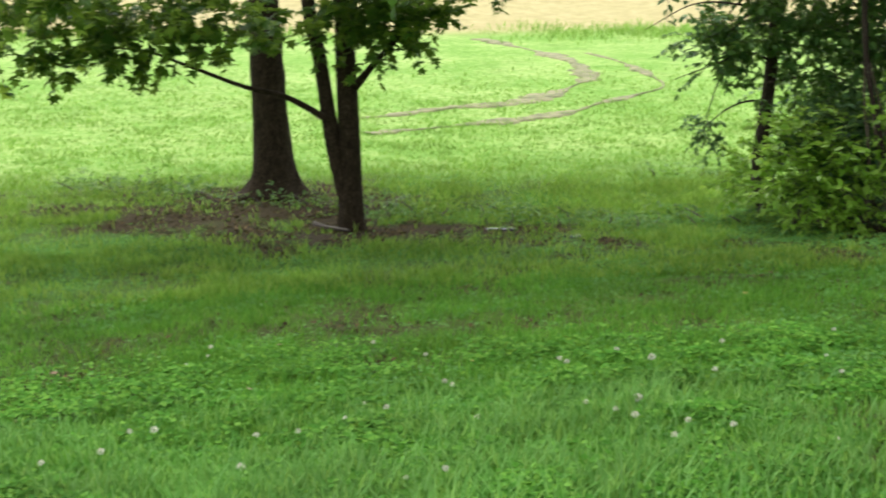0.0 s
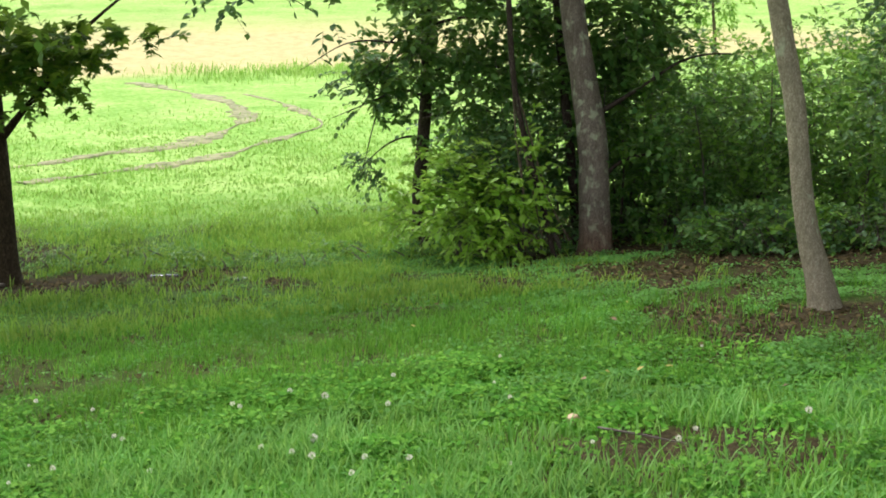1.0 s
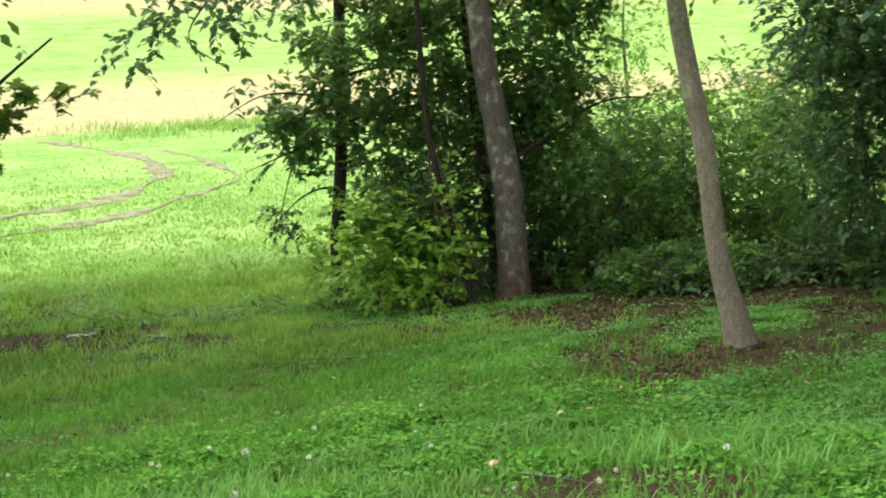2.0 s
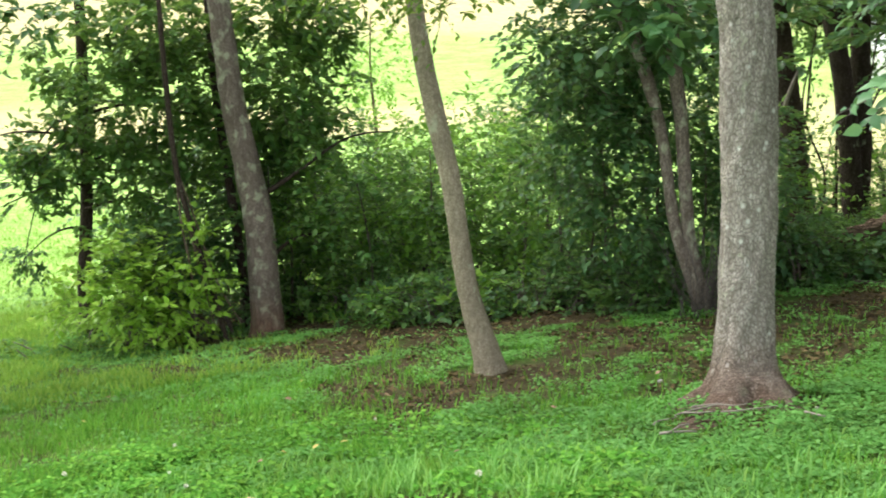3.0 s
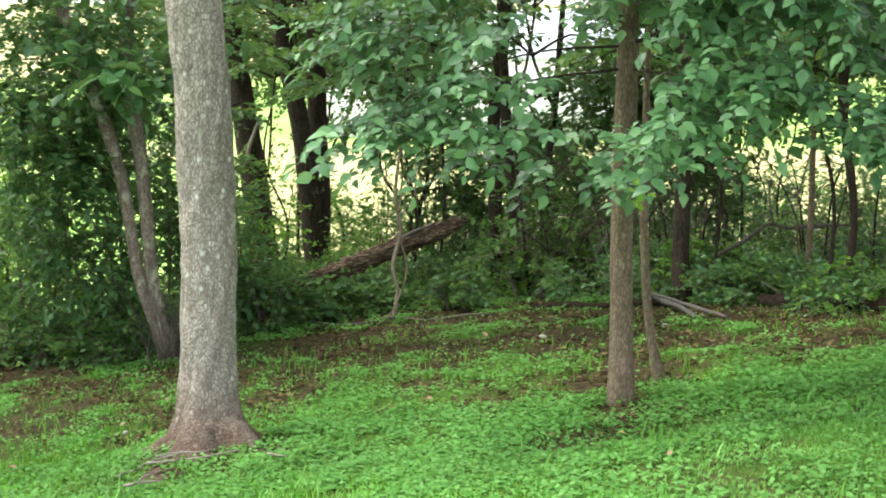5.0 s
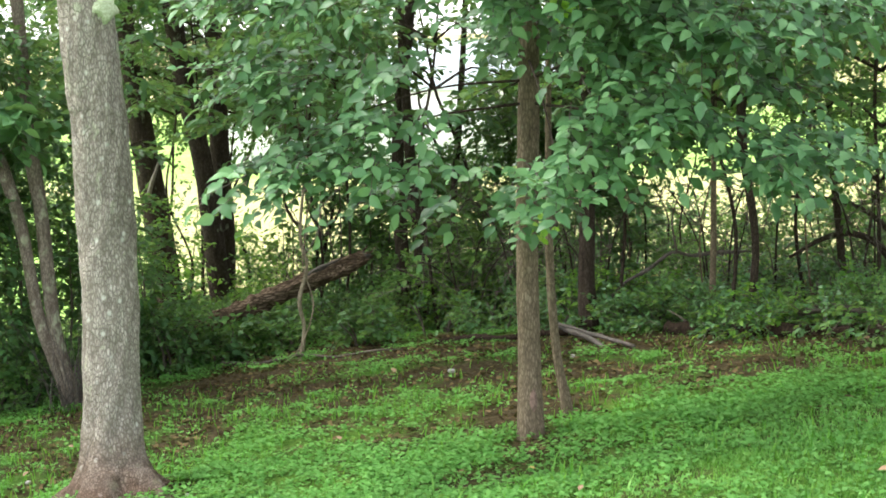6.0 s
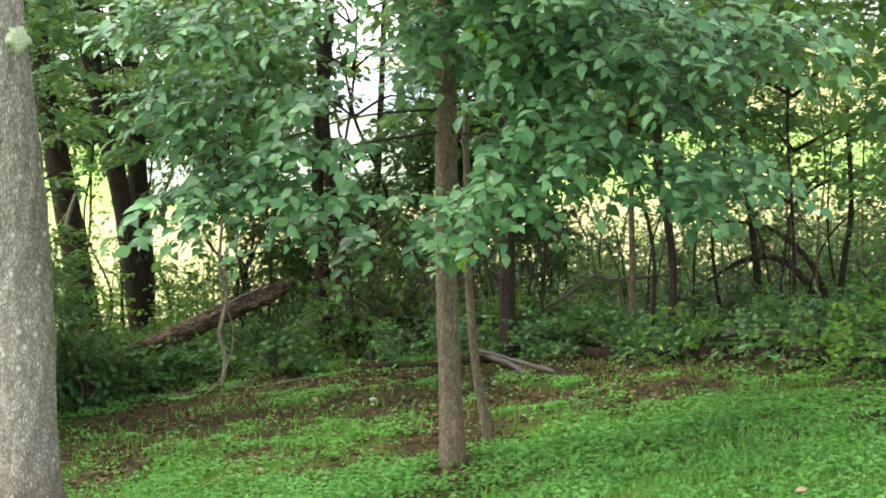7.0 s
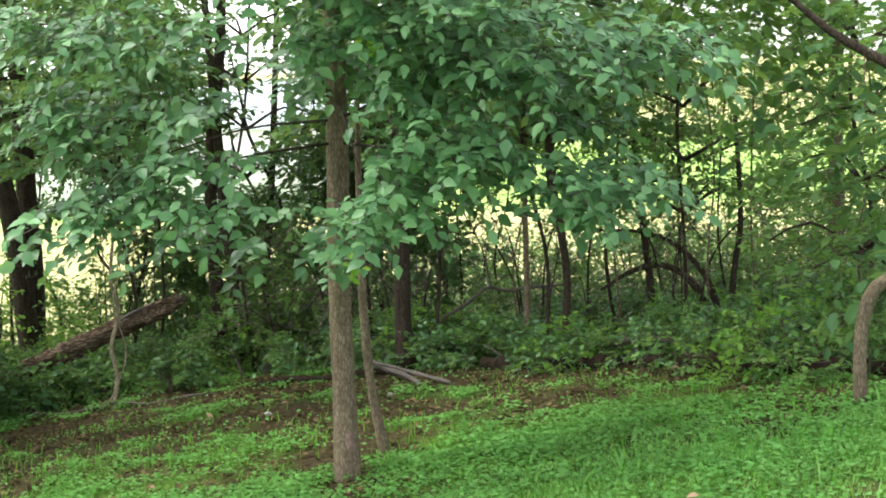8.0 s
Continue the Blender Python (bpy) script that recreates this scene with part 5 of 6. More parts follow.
# trees with flat layers of dark leaves under the high canopy
def layered(parent, x, y, z0, z1, radius, layers, n, size, mat):
    C, D = [], []
    for k in range(layers):
        z = z0 + (z1 - z0) * (k + 0.5) / layers
        m = n // layers
        cx, cy = x + RNG.uniform(-0.3, 0.3) * radius, y + RNG.uniform(-0.3, 0.3) * radius
        a, q = RNG.uniform(0, 2 * np.pi, m), radius * np.sqrt(RNG.uniform(0.02, 1.0, m)) * RNG.uniform(0.75, 1.15)
        q = q * (0.7 + 0.5 * value_noise(np.cos(a) * 2 + k, np.sin(a) * 2, 0.7, k + int(x * 9)))
        C.append(np.stack([cx + q * np.cos(a), cy + q * np.sin(a), z - 0.18 * (q / radius) ** 2 + RNG.normal(0, 0.05, m)], 1))
        D.append(np.stack([np.cos(a), np.sin(a), 0 * a], 1) + RNG.normal(0, 0.4, (m, 3)) * np.array([1, 1, 0.35]))
        for b in range(3):
            t = 2.1 * b + k
            part("bough", tube([(x, y, z - 0.25, 0.016), (x + 0.5 * radius * math.cos(t), y + 0.5 * radius * math.sin(t), z - 0.05, 0.01), (x + 0.95 * radius * math.cos(t + 0.2), y + 0.95 * radius * math.sin(t + 0.2), z - 0.15, 0.004)], 0.12, 6, 0.15), M_BARK_DARK, parent)
    leaf, twig = sprays(np.vstack(C), np.vstack(D), 8, 0.34, size, 0.72, 0.3, True, 0.24)
    part("crown", leaf, mat, parent, kind="stuff")
    part("twig_growth", twig, M_TWIG, parent, kind="stuff")


for k, (az, r, z0, z1, rad, n, mat) in enumerate([
    (37.3, 14.5, 1.0, 3.4, 0.9, 130, M_DARKLEAF), (39.8, 19.6, 1.4, 3.9, 1.1, 150, M_DARKLEAF), (40.8, 18.0, 1.5, 3.8, 1.2, 150, M_DARKLEAF), (42.0, 19.6, 1.4, 3.9, 1.2, 170, M_DARKLEAF), (45.0, 15.9, 1.2, 3.4, 1.0, 170, M_DARKLEAF), (45.9, 15.8, 1.3, 3.5, 0.65, 110, M_DARKLEAF), (49.7, 14.6, 1.2, 3.0, 0.75, 62, M_DARKLEAF), (54.4, 13.6, 1.5, 3.4, 0.7, 120, M_DARKLEAF), (56.5, 12.8, 1.6, 3.2, 0.9, 90, M_SHRUB), (60.9, 11.6, 1.5, 3.2, 0.9, 130, M_DARKLEAF), (63.6, 13.4, 0.9, 3.2, 1.0, 110, M_SHRUB), (66.3, 12.0, 0.9, 3.0, 0.85, 110, M_SHRUB), (72.8, 10.6, 0.7, 3.0, 0.7, 130, M_SHRUB), (75.0, 9.6, 0.6, 2.8, 0.8, 130, M_SHRUB)]):
    x, y = polar(az, r)
    g = gz(x, y)
    t, line = tree("understory_tree", "slender tree with flat layers of dark leaves in the shady wood", [(x, y, g, 0.018), (x + 0.2 * math.sin(k * 1.7), y, g + 0.8, 0.015), (x - 0.2 * math.sin(k * 2.3), y + 0.04, g + 1.7, 0.014), (x, y, g + 2.6, 0.013)], M_BARK_DARK, 0.2, 10, 0.12, 6.0, 0.06, 40 + k)
    layered(t, x, y, z0, z1, rad, max(3, int((z1 - z0) / 0.4)), int(n * (1.2 if az < 62 else 2.2)), 0.115 if az < 62 else 0.072, mat)
    if 48 < az < 60:
        canopy(t, x, y, 4.6, 7.6, 2.2, 12, 0.32, M_DARKLEAF)

vx, vy = polar(61.6, 11.4)
ivy, _ = tree("vine_covered_tree", "dark trunk thickly wrapped in hanging vines", [(vx, vy, gz(vx, vy), 0.034), (vx + 0.1, vy, gz(vx, vy) + 0.7, 0.03), (vx - 0.06, vy + 0.03, gz(vx, vy) + 1.5, 0.034), (vx, vy + 0.03, gz(vx, vy) + 2.2, 0.04)], M_BARK_DARK, 0.3, 12, 0.1, 6.5, 0.08, 77)
foliage(ivy, [(vx, vy - 0.05, 2.35, 0.3, 0.3, 0.8), (vx + 0.15, vy, 1.7, 0.22, 0.22, 0.4), (vx - 0.2, vy, 2.7, 0.4, 0.4, 0.4)], 230, 8, 0.2, 0.09, M_DARKLEAF, 0.75, 0.5, name="vine_growth")

# boughs hanging forward at the wood's edge
for k, (az, r, z, rad, n, mat) in enumerate([(37.8, 11.5, 2.3, 0.5, 60, M_DARKLEAF), (44.0, 12.5, 2.5, 0.4, 60, M_DARKLEAF), (44.9, 11.0, 1.9, 0.55, 90, M_BROAD), (45.4, 11.5, 1.9, 0.5, 60, M_DARKLEAF), (44.5, 13.5, 2.4, 0.9, 110, M_DARKLEAF), (46.5, 14.0, 2.9, 0.6, 60, M_DARKLEAF), (53.5, 12.5, 2.6, 1.0, 110, M_DARKLEAF), (57.0, 11.5, 1.6, 0.8, 80, M_DARKLEAF), (60.0, 10.5, 2.2, 0.9, 80, M_BROAD), (64.0, 10.0, 2.2, 0.8, 110, M_DARKLEAF), (67.2, 9.2, 2.25, 0.6, 80, M_EDGE), (69.0, 9.5, 2.1, 0.6, 70, M_EDGE), (73.0, 8.8, 1.6, 0.6, 50, M_DARKLEAF), (74.0, 8.6, 0.9, 0.45, 40, M_DARKLEAF)]):
    x, y = polar(az, r)
    g = gz(x, y)
    f = 1.45 if 41 < az < 48 else 1.2
    t, line = tree("edge_sapling", "slim sapling with drooping leaves at the wood's edge", [(x * f, y * f, gz(x * f, y * f), 0.008), (x * f + 0.1 * math.sin(k * 2), y * f + 0.05, g + 0.6, 0.0075), (x * f - 0.12 * math.sin(k * 3), y * f, g + 1.2, 0.007), (x * (1 + f) / 2, y * (1 + f) / 2, g + 1.9, 0.006), (x, y, z, 0.004)], M_BARK_BROWN, 0.2, 8, 0.12, None, 0.06, k)
    foliage(t, [(x, y, z, rad, rad, 0.35), (x + 0.4, y, z + 0.4, rad, rad, 0.35), (x - 0.3, y - 0.2, z - 0.25, rad * 0.6, rad * 0.6, 0.2)], n, 8, 0.34, 0.115, mat, 0.64, 0.4, name="low_foliage")

# dark bushes standing behind the log
for k, (az, r, top) in enumerate([(36.2, 15.5, 0.5), (46.2, 17.1, 0.95), (47.8, 16.9, 0.8), (49.0, 16.5, 0.7), (50.0, 15.0, 0.35), (51.2, 15.8, 0.6), (52.5, 14.6, 0.6), (55.0, 14.0, 0.8)]):
    x, y = polar(az, r)
    g = gz(x, y)
    h = (top - g) / 2
    bush("wood_bush", "shady green bush standing behind the fallen log", [(x, y, g + h, 0.6, 0.6, h), (x + 0.3, y - 0.1, g + 1.5 * h, 0.5, 0.5, 0.4)], 200, 8, 0.26, 0.09, M_DARKLEAF if k % 2 else M_SHRUB, 0.62, True, 4)

# bare twiggy shrubs against the light
def twiggy(x, y, height, spread, n, seed):
    rng = np.random.default_rng(seed)
    g = gz(x, y)
    t = thing("twiggy_shrub", "tangled shrub of bare dark twigs at the wood's edge", "bush", (x, y, g))
    tips = []
    for k in range(4):
        a = 1.57 * k + seed + rng.uniform(-0.5, 0.5)
        reach = spread * rng.uniform(0.5, 1.0)
        top = g + height * rng.uniform(0.6, 1.0)
        pts = [(x + 0.1 * math.cos(a), y + 0.1 * math.sin(a), g - 0.03, 0.011), (x + rng.uniform(0.1, 0.5) * reach * math.cos(a), y + 0.35 * reach * math.sin(a), g + rng.uniform(0.4, 0.75) * (top - g), 0.008), (x + 0.75 * reach * math.cos(a), y + 0.75 * reach * math.sin(a), top, 0.005), (x + reach * math.cos(a + 0.2), y + reach * math.sin(a + 0.2), top - 0.15, 0.003)]
        part("stem", tube(pts, 0.08, 6), M_BARK_DARK, t)
        tips.append(curve_through(pts, 0.08)[:, :3])
    line = np.vstack(tips)
    P = line[rng.integers(len(line) // 8, len(line), n)]
    D = unit(rng.normal(0, 1, (n, 3)) + np.array([0, 0, 0.3]))
    Q = P + D * rng.uniform(0.15, 0.55, (n, 1))
    D2 = unit(D + rng.normal(0, 0.6, (n, 3)))
    M = P + (Q - P) * rng.uniform(0.4, 0.9, (n, 1))
    part("twig_growth", join_geo([sticks_geo(P, Q, 0.005, 0.002), sticks_geo(M, M + D2 * rng.uniform(0.1, 0.3, (n, 1)), 0.003, 0.0015)])[:2], M_TWIG, t, kind="stuff")


for k, (az, r, h) in enumerate([(50.8, 14.2, 1.1), (53.2, 13.9, 1.2), (55.6, 13.4, 1.3), (60.4, 13.2, 1.2), (47.0, 17.2, 0.9), (66.0, 12.2, 1.3)]):
    twiggy(*polar(az, r), h, 0.9, 90, 300 + k)

# leafy shrubs deep in the wood behind the broadleaf tree
for k, (az, r, top) in enumerate([(46.8, 17.4, 0.65), (53.8, 16.5, 0.5), (56.3, 15.8, 0.5)]):
    x, y = polar(az, r)
    g = gz(x, y)
    h = (top - g) / 2
    bush("wood_bush", "dark leafy shrub deep in the wood", [(x, y, g + h, 0.5, 0.5, h), (x + 0.3, y, g + 1.4 * h, 0.4, 0.4, 0.3)], 120, 8, 0.26, 0.085, M_DARKLEAF, 0.6, False, 3)

# arching shrub stems
arch = thing("arching_shrub", "many-stemmed shrub with dark arching stems", "bush", (11.55, 4.77, gz(11.55, 4.77)))
for pts in ([(11.54, 4.78, -0.2, 0.05), (11.53, 4.9, 0.07, 0.038), (11.49, 5.05, 0.3, 0.031), (11.41, 5.24, 0.4, 0.026), (11.31, 5.45, 0.36, 0.021), (11.2, 5.7, 0.2, 0.012)],
            [(11.55, 4.76, -0.2, 0.05), (11.56, 4.85, 0.16, 0.031), (11.54, 4.97, 0.39, 0.026), (11.47, 5.16, 0.58, 0.021), (11.36, 5.42, 0.68, 0.016), (11.2, 5.7, 0.7, 0.01)],
            [(11.57, 4.73, -0.2, 0.033), (11.65, 4.7, 0.34, 0.028), (11.71, 4.66, 0.8, 0.024), (11.72, 4.7, 1.64, 0.019)]):
    part("stem", tube(pts, 0.06, 8), M_BARK_DARK, arch, smooth_faces=True)
foliage(arch, [(11.3, 5.2, 1.0, 0.5, 0.5, 0.3), (11.7, 4.6, 1.3, 0.5, 0.4, 0.4)], 70, 8, 0.3, 0.085, M_SHRUB, name="foliage")

snag = thing("dead_branch", "bent grey dead branch among the undergrowth", "branch", (10.7, 7.35, gz(10.7, 7.35)))
part("limb", tube([(10.7, 7.35, gz(10.7, 7.35) - 0.03, 0.01), (10.83, 7.1, -0.1, 0.013), (10.95, 6.88, 0.06, 0.017), (11.05, 6.72, 0.2, 0.014), (11.14, 6.58, 0.17, 0.017), (11.22, 6.38, 0.2, 0.018), (11.3, 6.1, 0.22, 0.008)], 0.05, 8, 0.2), M_GREYWOOD, snag, smooth_faces=True)
part("twig", tube([(11.06, 6.68, 0.2, 0.012), (11.1, 6.75, 0.5, 0.008), (11.2, 6.7, 0.75, 0.004)], 0.05, 6), M_TWIG, snag)

# ---------- small things on the ground ----------
M_FLOWER = plain_mat("clover_flower", (0.62, 0.58, 0.44), (0.82, 0.79, 0.66), 300)
M_YELLOW = plain_mat("yellow_leaf", (0.32, 0.26, 0.05), (0.42, 0.34, 0.09), 90)
M_TANLEAF = plain_mat("dry_leaf", (0.16, 0.1, 0.05), (0.3, 0.2, 0.11), 90)
M_STONE = plain_mat("pale_stone", (0.26, 0.24, 0.2), (0.44, 0.42, 0.37), 30)
M_ROCK = plain_mat("tan_stone", (0.4, 0.27, 0.15), (0.58, 0.42, 0.27), 25)
M_RUT = plain_mat("dry_rut_soil", (0.1, 0.12, 0.04), (0.36, 0.33, 0.17), 5.0, 0.95, 0.6, 0.02)


def lump(verts_n, seed, flat=0.6):
    bm = bmesh.new()
    bmesh.ops.create_icosphere(bm, subdivisions=verts_n, radius=1.0)
    for v in bm.verts:
        n = noise.noise(v.co * 1.7 + Vector((seed, 0, 0)))
        v.co = v.co * (1 + 0.28 * n)
        v.co.z *= flat
    me = bpy.data.meshes.new("lump")
    bm.to_mesh(me)
    bm.free()
    me.polygons.foreach_set("use_smooth", np.ones(len(me.polygons), bool))
    return me


def flower_mesh():
    """A clover head: a ball of many small upright florets."""
    rng = np.random.default_rng(5)
    n = 46
    i = np.arange(n) + 0.5
    ph, th = np.arccos(1 - 1.7 * i / n), np.pi * (1 + 5**0.5) * i
    d = np.stack([np.cos(th) * np.sin(ph), np.sin(th) * np.sin(ph), np.cos(ph)], 1)
    v, q = leaves_geo(d * 0.35, d, unit(rng.normal(size=(n, 3))), np.full(n, 0.75), 0.42, False)
    return v, q


fv, fq = flower_mesh()
flower_me = mesh_of("flower_head", fv, fq, M_FLOWER)
stalk_me = mesh_of("stalk", *sticks_geo(np.array([[0, 0, -8.0]]), np.array([[0, 0, 0.0]]), 0.09, 0.07), M_GRASS)
rng = np.random.default_rng(77)
spots = [(-1.4, 6.85, 1.3), (-0.88, 6.65, 1), (-0.87, 6.04, 1.3), (-1.58, 6.5, 1.2), (-1.45, 8.93, 1), (-0.28, 7.0, 1), (0.05, 7.43, 0.9), (0.68, 7.85, 1), (0.99, 8.15, 1), (1.14, 7.81, 1.5), (0.93, 6.77, 1.5), (0.87, 6.41, 1.2), (0.8, 6.57, 1), (0.98, 5.98, 1), (1.08, 6.23, 1), (-1.81, 6.33, 1), (0.01, 5.7, 1), (-0.1, 8.36, 0.9), (-0.43, 8.85, 0.9), (0.16, 6.63, 0.9), (0.68, 6.75, 1), (1.4, 7.35, 1), (1.25, 6.08, 1), (-0.68, 6.62, 0.9), (0.65, 7.96, 1), (0.01, 7.54, 1), (3.01, 5.86, 1.2), (2.37, 5.79, 1), (1.58, 8.11, 1)]
for k in range(14):
    a, r = math.radians(rng.uniform(-18, 24)), rng.uniform(5.6, 9.5)
    spots.append((r * math.sin(a), r * math.cos(a), rng.uniform(0.55, 0.95)))
for x, y, sc in spots:
    f = tagged(new("clover_flower"), "white clover flower head in the lawn grass", "flower", "clover flowers in the lawn")
    f.location = (x, y, gz(x, y) + 0.105)
    f.scale = (0.0155 * sc,) * 3
    f.rotation_euler = (rng.uniform(-0.3, 0.3), rng.uniform(-0.3, 0.3), rng.uniform(0, 6))
    for nm, me in (("flower_head", flower_me), ("stalk", stalk_me)):
        o = new(nm, me)
        o.parent = f

lv, lq = leaves_geo(np.zeros((1, 3)), np.array([[1.0, 0, 0.1]]), np.array([[0, 0.1, 1.0]]), np.ones(1), 0.7, True)
fallen = {"yellow": mesh_of("fallen_leaf", lv, lq, M_YELLOW), "dry": mesh_of("fallen_leaf", lv, lq, M_TANLEAF)}
leaf_spots = [(4.19, 7.18, "dry"), (3.01, 7.43, "yellow"), (5.04, 7.45, "dry"), (3.8, 8.66, "dry"), (0.43, 8.59, "yellow"), (0.81, 7.86, "dry"), (1.0, 7.2, "yellow")]
for k in range(40):
    a, r = math.radians(rng.uniform(-16, 72)), rng.uniform(6.0, 12.0)
    leaf_spots.append((r * math.sin(a), r * math.cos(a), "yellow" if k % 4 == 0 else "dry"))
for k, (x, y, c) in enumerate(leaf_spots):
    o = tagged(new("fallen_leaf", fallen[c]), "fallen yellow leaf lying on the grass" if c == "yellow" else "dry brown fallen leaf lying on the ground", "leaf", "fallen leaves on the lawn")
    o.location = (x, y, gz(x, y) + 0.06)
    o.scale = (rng.uniform(0.035, 0.06),) * 3
    o.rotation_euler = (rng.uniform(-0.4, 0.4), rng.uniform(-0.5, 0.2), rng.uniform(0, 6.3))


def rock(name, label, x, y, size, mat, seed, up=0.0):
    me = lump(3, seed)
    me.materials.append(mat)
    o = tagged(new(name, me), label, "stone")
    o.location = (x, y, gz(x, y) + size * 0.3 + up)
    o.scale = (size, size * 0.75, size)
    o.rotation_euler = (0, 0, seed)


rock("stone", "tan stone lying in the lawn beside a bare patch", 2.18, 6.66, 0.04, M_ROCK, 1, 0.03)
rock("stone", "small pale stone on the wood floor", 8.18, 6.79, 0.03, M_STONE, 2)
rock("stone", "small pale stone on the wood floor", 8.77, 6.14, 0.03, M_STONE, 3)
rock("stone", "small pale stone near the big tree", 5.06, 5.98, 0.016, M_STONE, 4, 0.02)
rock("stone", "small pale stone on the lawn", 5.04, 7.4, 0.018, M_STONE, 6, 0.02)


def stick(label, pts, r, mat, name="stick"):
    """A crooked stick lying along pts of (x, y, lift)."""
    line = [(x, y, gz(x, y) + h, r * (1 - 0.5 * i / len(pts))) for i, (x, y, h) in enumerate(pts)]
    t = thing(name, label, "branch" if name != "fallen_log" else "log", line[0][:3])
    part("shaft", tube(line, 0.04, 10, 0.34, seed=int(r * 1000)), mat, t, smooth_faces=True)


twig_rng = np.random.default_rng(91)
for k in range(11):
    sx, sy, sa = 4.5 + twig_rng.normal(0, 0.13), 6.2 + twig_rng.normal(0, 0.14), twig_rng.uniform(-0.9, 0.5)
    ln = twig_rng.uniform(0.12, 0.34)
    stick("dry fallen stick at the foot of the big tree", [(sx + ln * (u - 0.5) * math.cos(sa) + twig_rng.normal(0, 0.018), sy + ln * (u - 0.5) * math.sin(sa) + twig_rng.normal(0, 0.018), 0.05 + 0.02 * (k % 3)) for u in (0, 0.35, 0.7, 1.0)], twig_rng.uniform(0.003, 0.006), M_DEADWOOD if k % 3 == 0 else M_PALEWOOD)
stick("pale broken stick on the lawn", [(4.16, 6.1, 0.05), (4.22, 6.03, 0.055), (4.3, 5.98, 0.05)], 0.008, M_PALEWOOD)
stick("white split twig on the lawn", [(4.83, 5.8, 0.06), (4.84, 5.66, 0.05)], 0.006, M_PALEWOOD)
stick("long thin dead branch on the wood floor", [(8.88, 10.09, 0.04), (9.02, 9.7, 0.02), (9.12, 9.3, 0.05), (9.17, 8.95, 0.02), (9.3, 8.58, 0.04), (9.5, 8.45, 0.02)], 0.013, M_TWIG, "fallen_branch")
stick("grey split log lying beyond the small tree", [(10.2, 7.3, 0.06), (9.8, 6.86, 0.07), (9.5, 6.46, 0.03), (9.25, 6.2, 0.0)], 0.026, M_GREYWOOD, "fallen_log")
stick("grey split log lying beyond the small tree", [(10.1, 7.3, 0.12), (9.2, 5.9, 0.02)], 0.018, M_GREYWOOD, "fallen_log")
stick("dark rotting log along the wood's edge", [(10.15, 6.2, 0.02), (9.75, 5.2, 0.05), (9.4, 4.3, 0.03)], 0.065, M_ROT, "fallen_log")
stick("pale barkless log along the wood's edge", [(9.75, 4.85, 0.16), (9.6, 4.5, 0.17), (9.5, 4.2, 0.15)], 0.035, M_GREYWOOD, "fallen_log")
stick("dark rotting log along the wood's edge", [(9.3, 4.1, 0.03), (8.75, 3.1, 0.05), (8.35, 2.1, 0.03)], 0.065, M_ROT, "fallen_log")
stick("dead branch at the foot of the maple", [(-1.35, 15.3, 0.04), (-1.15, 15.0, 0.05), (-0.95, 14.7, 0.04)], 0.022, M_TWIG, "fallen_branch")
stick("thin bleached twig across the bare patch", [(2.2, 6.35, 0.05), (2.35, 6.1, 0.05), (2.45, 5.85, 0.05)], 0.005, M_TWIG)
stub = thing("broken_branch", "pale broken branch leaning from a dark trunk", "branch", (11.98, 15.0, 0.2))
part("shaft", tube([(12.0, 15.0, 0.22, 0.032), (11.98, 14.88, 0.5, 0.026), (12.08, 14.78, 0.88, 0.012)], 0.06, 8, 0.12), M_PALEWOOD, stub)

stick("dark rotting log lying along the soil bank", [(10.0, 8.5, 0.0), (10.06, 8.1, 0.03), (9.93, 7.7, 0.02), (10.05, 7.2, 0.04), (10.0, 6.7, 0.0)], 0.036, M_ROT, "fallen_log")

# wheel ruts curving through the meadow
def rut(label, pts, width, seed):
    """A worn strip with ragged edges that breaks off where the grass has grown back."""
    q = curve_through([(x, y, 0, width) for x, y in pts], 0.1)
    d = unit(np.gradient(q[:, :2], axis=0))
    nrm = np.stack([-d[:, 1], d[:, 0]], 1)
    worn = np.clip(2.0 * value_noise(q[:, 0], q[:, 1], 1.4, seed) - 0.4, 0.1, 1.1)
    rows = []
    for s_ in (-1.0, -0.8, -0.4, 0.0, 0.4, 0.8, 1.0):
        edge = 0.25 + 0.9 * value_noise(q[:, 0], q[:, 1], 0.3, seed + (1 if s_ < 0 else 2)) + 0.7 * (value_noise(q[:, 0], q[:, 1], 0.12, seed + 4) - 0.5)
        w = q[:, 3] * worn * np.clip(edge, 0.05, 2.0) + 0.004
        p = q[:, :2] + nrm * (s_ * w)[:, None]
        lift = 0.02 + 0.015 * (value_noise(p[:, 0], p[:, 1], 0.15, seed + 6) - 0.5) if abs(s_) < 0.9 else -0.03
        rows.append(np.column_stack([p, ground_z(p[:, 0], p[:, 1]) + lift]))
    V = np.stack(rows, 1).reshape(-1, 3)
    m = len(rows)
    i, j = np.meshgrid(np.arange(len(q) - 1), np.arange(m - 1), indexing="ij")
    quads = np.stack([i * m + j, i * m + j + 1, (i + 1) * m + j + 1, (i + 1) * m + j], -1).reshape(-1, 4)
    ob = new("wheel_rut", mesh_of("wheel_rut", V, quads[:, ::-1], M_RUT))
    tagged(ob, label, "rut", kind="structure")


rut("dry brown wheel rut curving through the meadow", [(-2.03, 23.83), (-1.23, 24.14), (0.15, 25.07), (1.14, 25.77), (1.78, 26.6), (2.4, 27.98), (2.86, 29.51), (2.84, 31.84), (2.48, 33.57), (1.82, 35.48), (0.93, 37.63)], 0.34, 3)
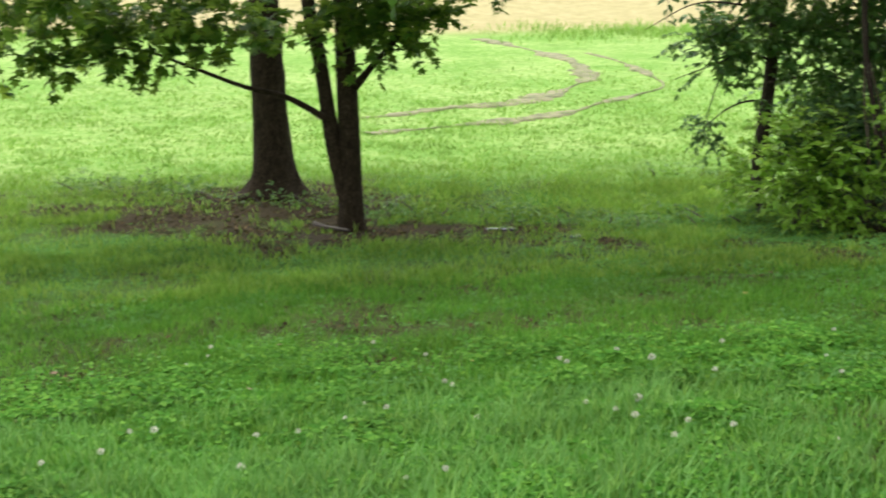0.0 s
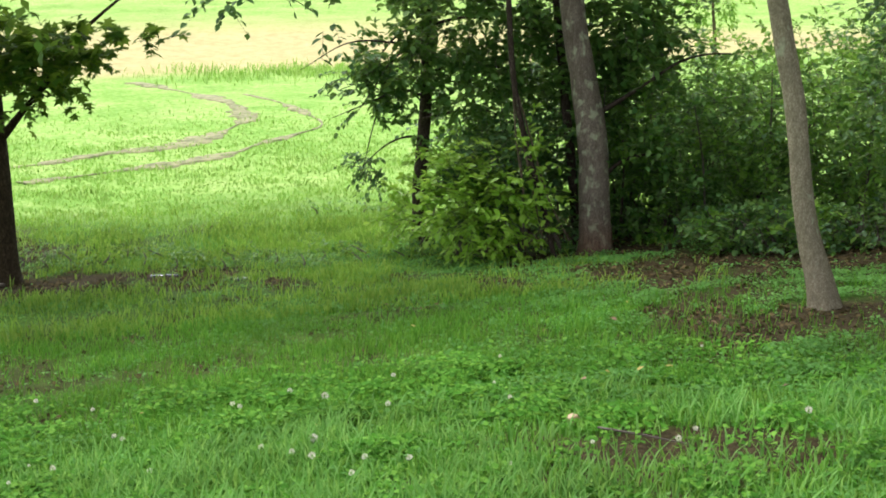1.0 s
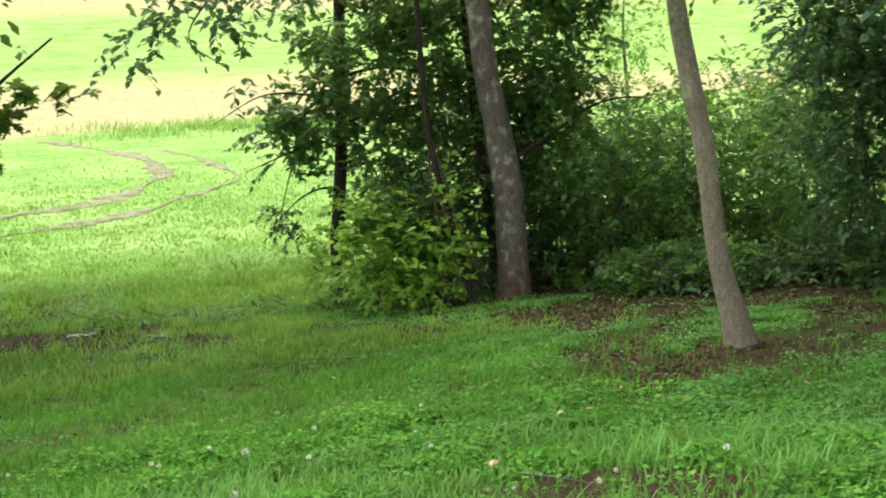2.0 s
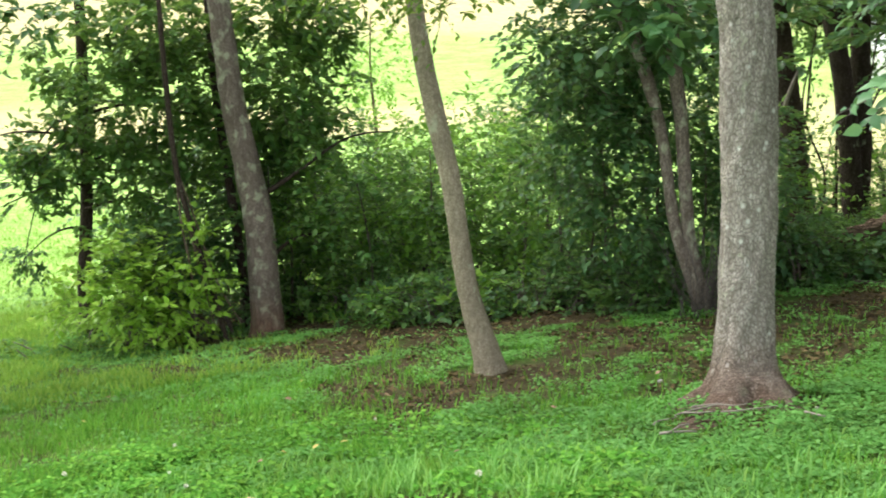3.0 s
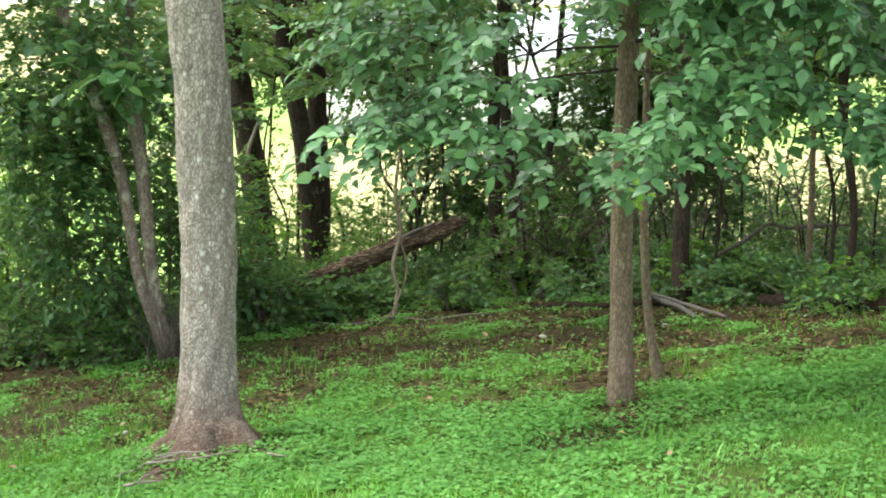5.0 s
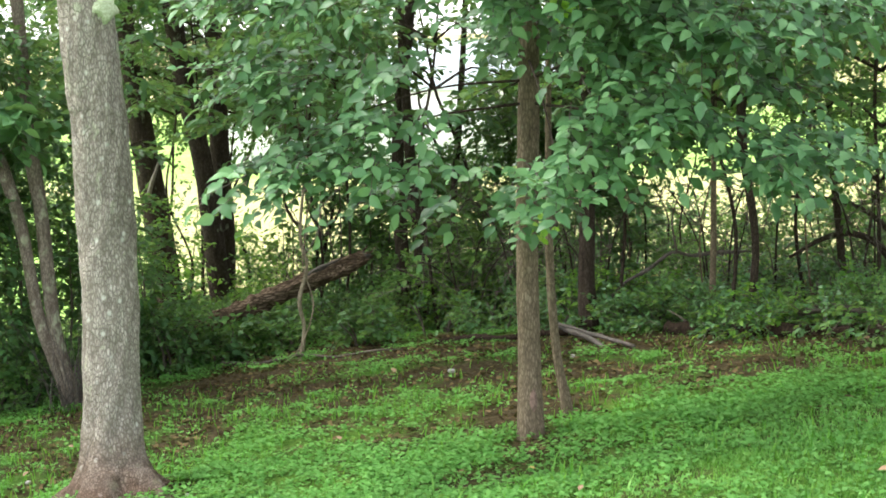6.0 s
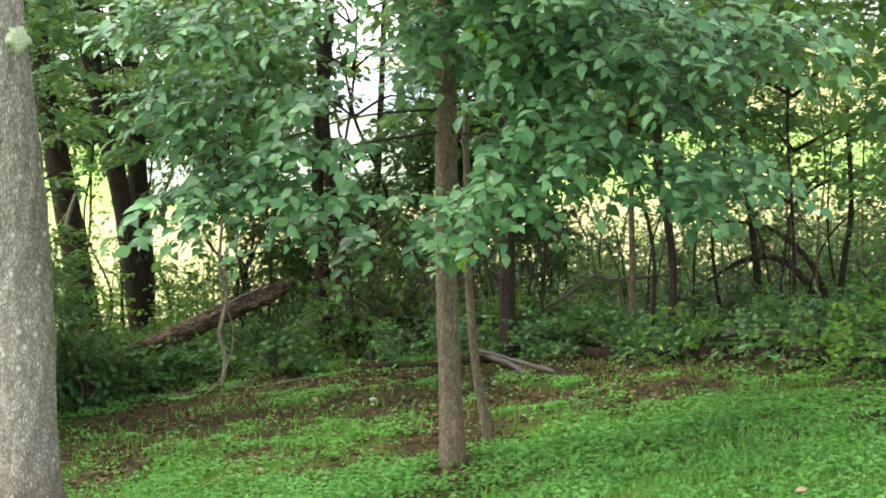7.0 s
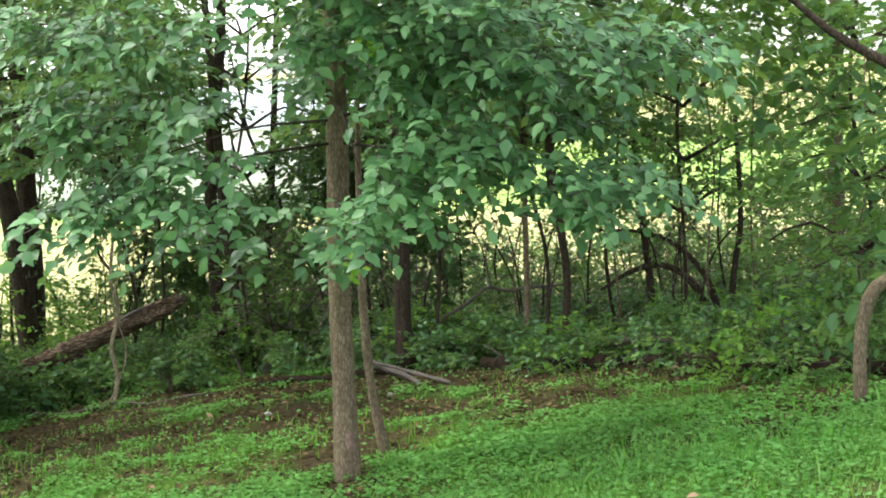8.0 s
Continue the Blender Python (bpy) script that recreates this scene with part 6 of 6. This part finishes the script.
rut("dry brown wheel rut curving through the meadow", [(-1.13, 22.17), (0.32, 23.19), (1.32, 23.74), (2.11, 24.57), (2.94, 26.13), (4.05, 27.72), (4.17, 29.31), (3.84, 32.17), (3.3, 34.18)], 0.28, 7)

# puddles in the hollow
M_WATER, wnt, wb, _ = node_mat("puddle_water")
wb.inputs["Base Color"].default_value = (0.03, 0.03, 0.025, 1)
wb.inputs["Roughness"].default_value = 0.05
for x, y, a, b in ((0.6, 14.75, 0.15, 0.1), (1.27, 14.1, 0.15, 0.09)):
    ang = np.linspace(0, 2 * np.pi, 28, endpoint=False)
    rad = 1 + 0.35 * (value_noise(np.cos(ang) * 2 + x, np.sin(ang) * 2, 1.0, 5) - 0.5)
    px, py = x + a * rad * np.cos(ang), y + b * rad * np.sin(ang)
    zw = float(ground_z(px, py).max()) + 0.012
    V = np.vstack([np.column_stack([px, py, np.full(28, zw)]), np.column_stack([px, py, np.full(28, zw - 0.12)]), [[x, y, zw]]])
    k = np.arange(28)
    me = mesh_of("puddle", V, np.stack([k, (k + 1) % 28, 28 + (k + 1) % 28, 28 + k], 1)[:, ::-1], M_WATER, np.stack([np.full(28, 56), k, (k + 1) % 28], 1))
    tagged(new("puddle", me), "small muddy puddle reflecting the sky", "water", kind="structure")


# rough weeds in the damp hollow
for k in range(40):
    x, y = -4.6 + 8.4 * ((k * 0.618) % 1), 14.2 + 4.4 * ((k * 0.377) % 1)
    if math.hypot(x + 0.95, y - 15.0) < 0.5 or math.hypot(x + 2.0, y - 17.45) < 0.7 or x > 3.0 and y < 15:
        continue
    g = gz(x, y)
    bush("hollow_weed", "low rough weed clump in the damp hollow", [(x, y, g + 0.06, 0.3, 0.22, 0.09), (x + 0.15, y, g + 0.1, 0.16, 0.16, 0.08)], 22, 6, 0.14, 0.06, M_MAPLE if k % 3 == 0 else M_SHRUB, 0.5, False, 1, False)

# plants hiding the foot of the slanting log
for k, (az, r) in enumerate([(37.0, 13.2), (38.0, 13.6), (39.0, 13.3), (40.0, 13.7), (40.8, 13.6), (41.6, 14.0), (42.6, 14.0), (43.6, 14.0), (46.5, 13.7)]):
    x, y = polar(az, r)
    g = gz(x, y)
    h = 0.6 if az < 40.5 else 0.3
    bush("undergrowth_plant", "leafy low plant around the fallen log", [(x, y, g + h * 0.45, 0.32, 0.3, h * 0.45), (x + 0.15, y, g + h * 0.75, 0.22, 0.22, 0.14)], 70, 7, 0.18, 0.085, M_SHRUB if k % 2 else M_DARKLEAF, 0.65, True, 3)

# pale building beyond the far field
M_SIDING = plain_mat("white_siding", (0.74, 0.74, 0.76), (0.82, 0.82, 0.83), 3.0, 0.6, 0.1, 0.01)
M_ROOF = plain_mat("pale_metal_roof", (0.5, 0.56, 0.56), (0.6, 0.66, 0.66), 2.0, 0.45, 0.1, 0.01)


def far_building(x, y, length, depth, eaves, ridge, turn):
    g = min(gz(x, y), gz(x + 4, y), gz(x, y + 4), gz(x - 4, y)) - 0.2
    b = thing("farm_building", "long white-sided building with a pale metal roof beyond the field", "building", (x, y, g))
    c, s_ = math.cos(turn), math.sin(turn)

    def at(u, v, z):
        return (x + u * c - v * s_, y + u * s_ + v * c, g + z)

    def slab(name, p, q, mat, thick):
        """A wall or roof plane from its four corners p, thickened along q."""
        p = [np.array(v) for v in p]
        verts = np.array(p + [v + np.array(q) * thick for v in p])
        part(name, (verts, np.array([[0, 1, 2, 3], [7, 6, 5, 4], [0, 4, 5, 1], [1, 5, 6, 2], [2, 6, 7, 3], [3, 7, 4, 0]])), mat, b)

    hl, hd = length / 2, depth / 2
    for v, sg in ((-hd, 1), (hd, -1)):
        slab("wall", [at(-hl, v, 0), at(hl, v, 0), at(hl, v, eaves), at(-hl, v, eaves)], (-s_ * sg, c * sg, 0), M_SIDING, 0.15)
        slab("roof", [at(-hl - 0.4, v * 1.12, eaves - 0.1), at(hl + 0.4, v * 1.12, eaves - 0.1), at(hl + 0.4, 0, ridge), at(-hl - 0.4, 0, ridge)], (0, 0, 1), M_ROOF, 0.12)
    for u in (-hl, hl):
        sg = 1 if u < 0 else -1
        v = np.array([at(u, -hd + 0.15, 0), at(u, hd - 0.15, 0), at(u, hd - 0.15, eaves), at(u, 0, ridge - 0.05), at(u, -hd + 0.15, eaves)])
        w = v + np.array([c * sg, s_ * sg, 0]) * 0.15
        part("gable", (np.vstack([v, w]), np.array([[0, 1, 2, 4], [5, 9, 7, 6], [0, 5, 6, 1]]), np.array([[4, 2, 3], [9, 8, 7]])), M_SIDING, b)


far_building(46.5, 42.5, 13.0, 7.0, 3.3, 5.2, radians(-47))
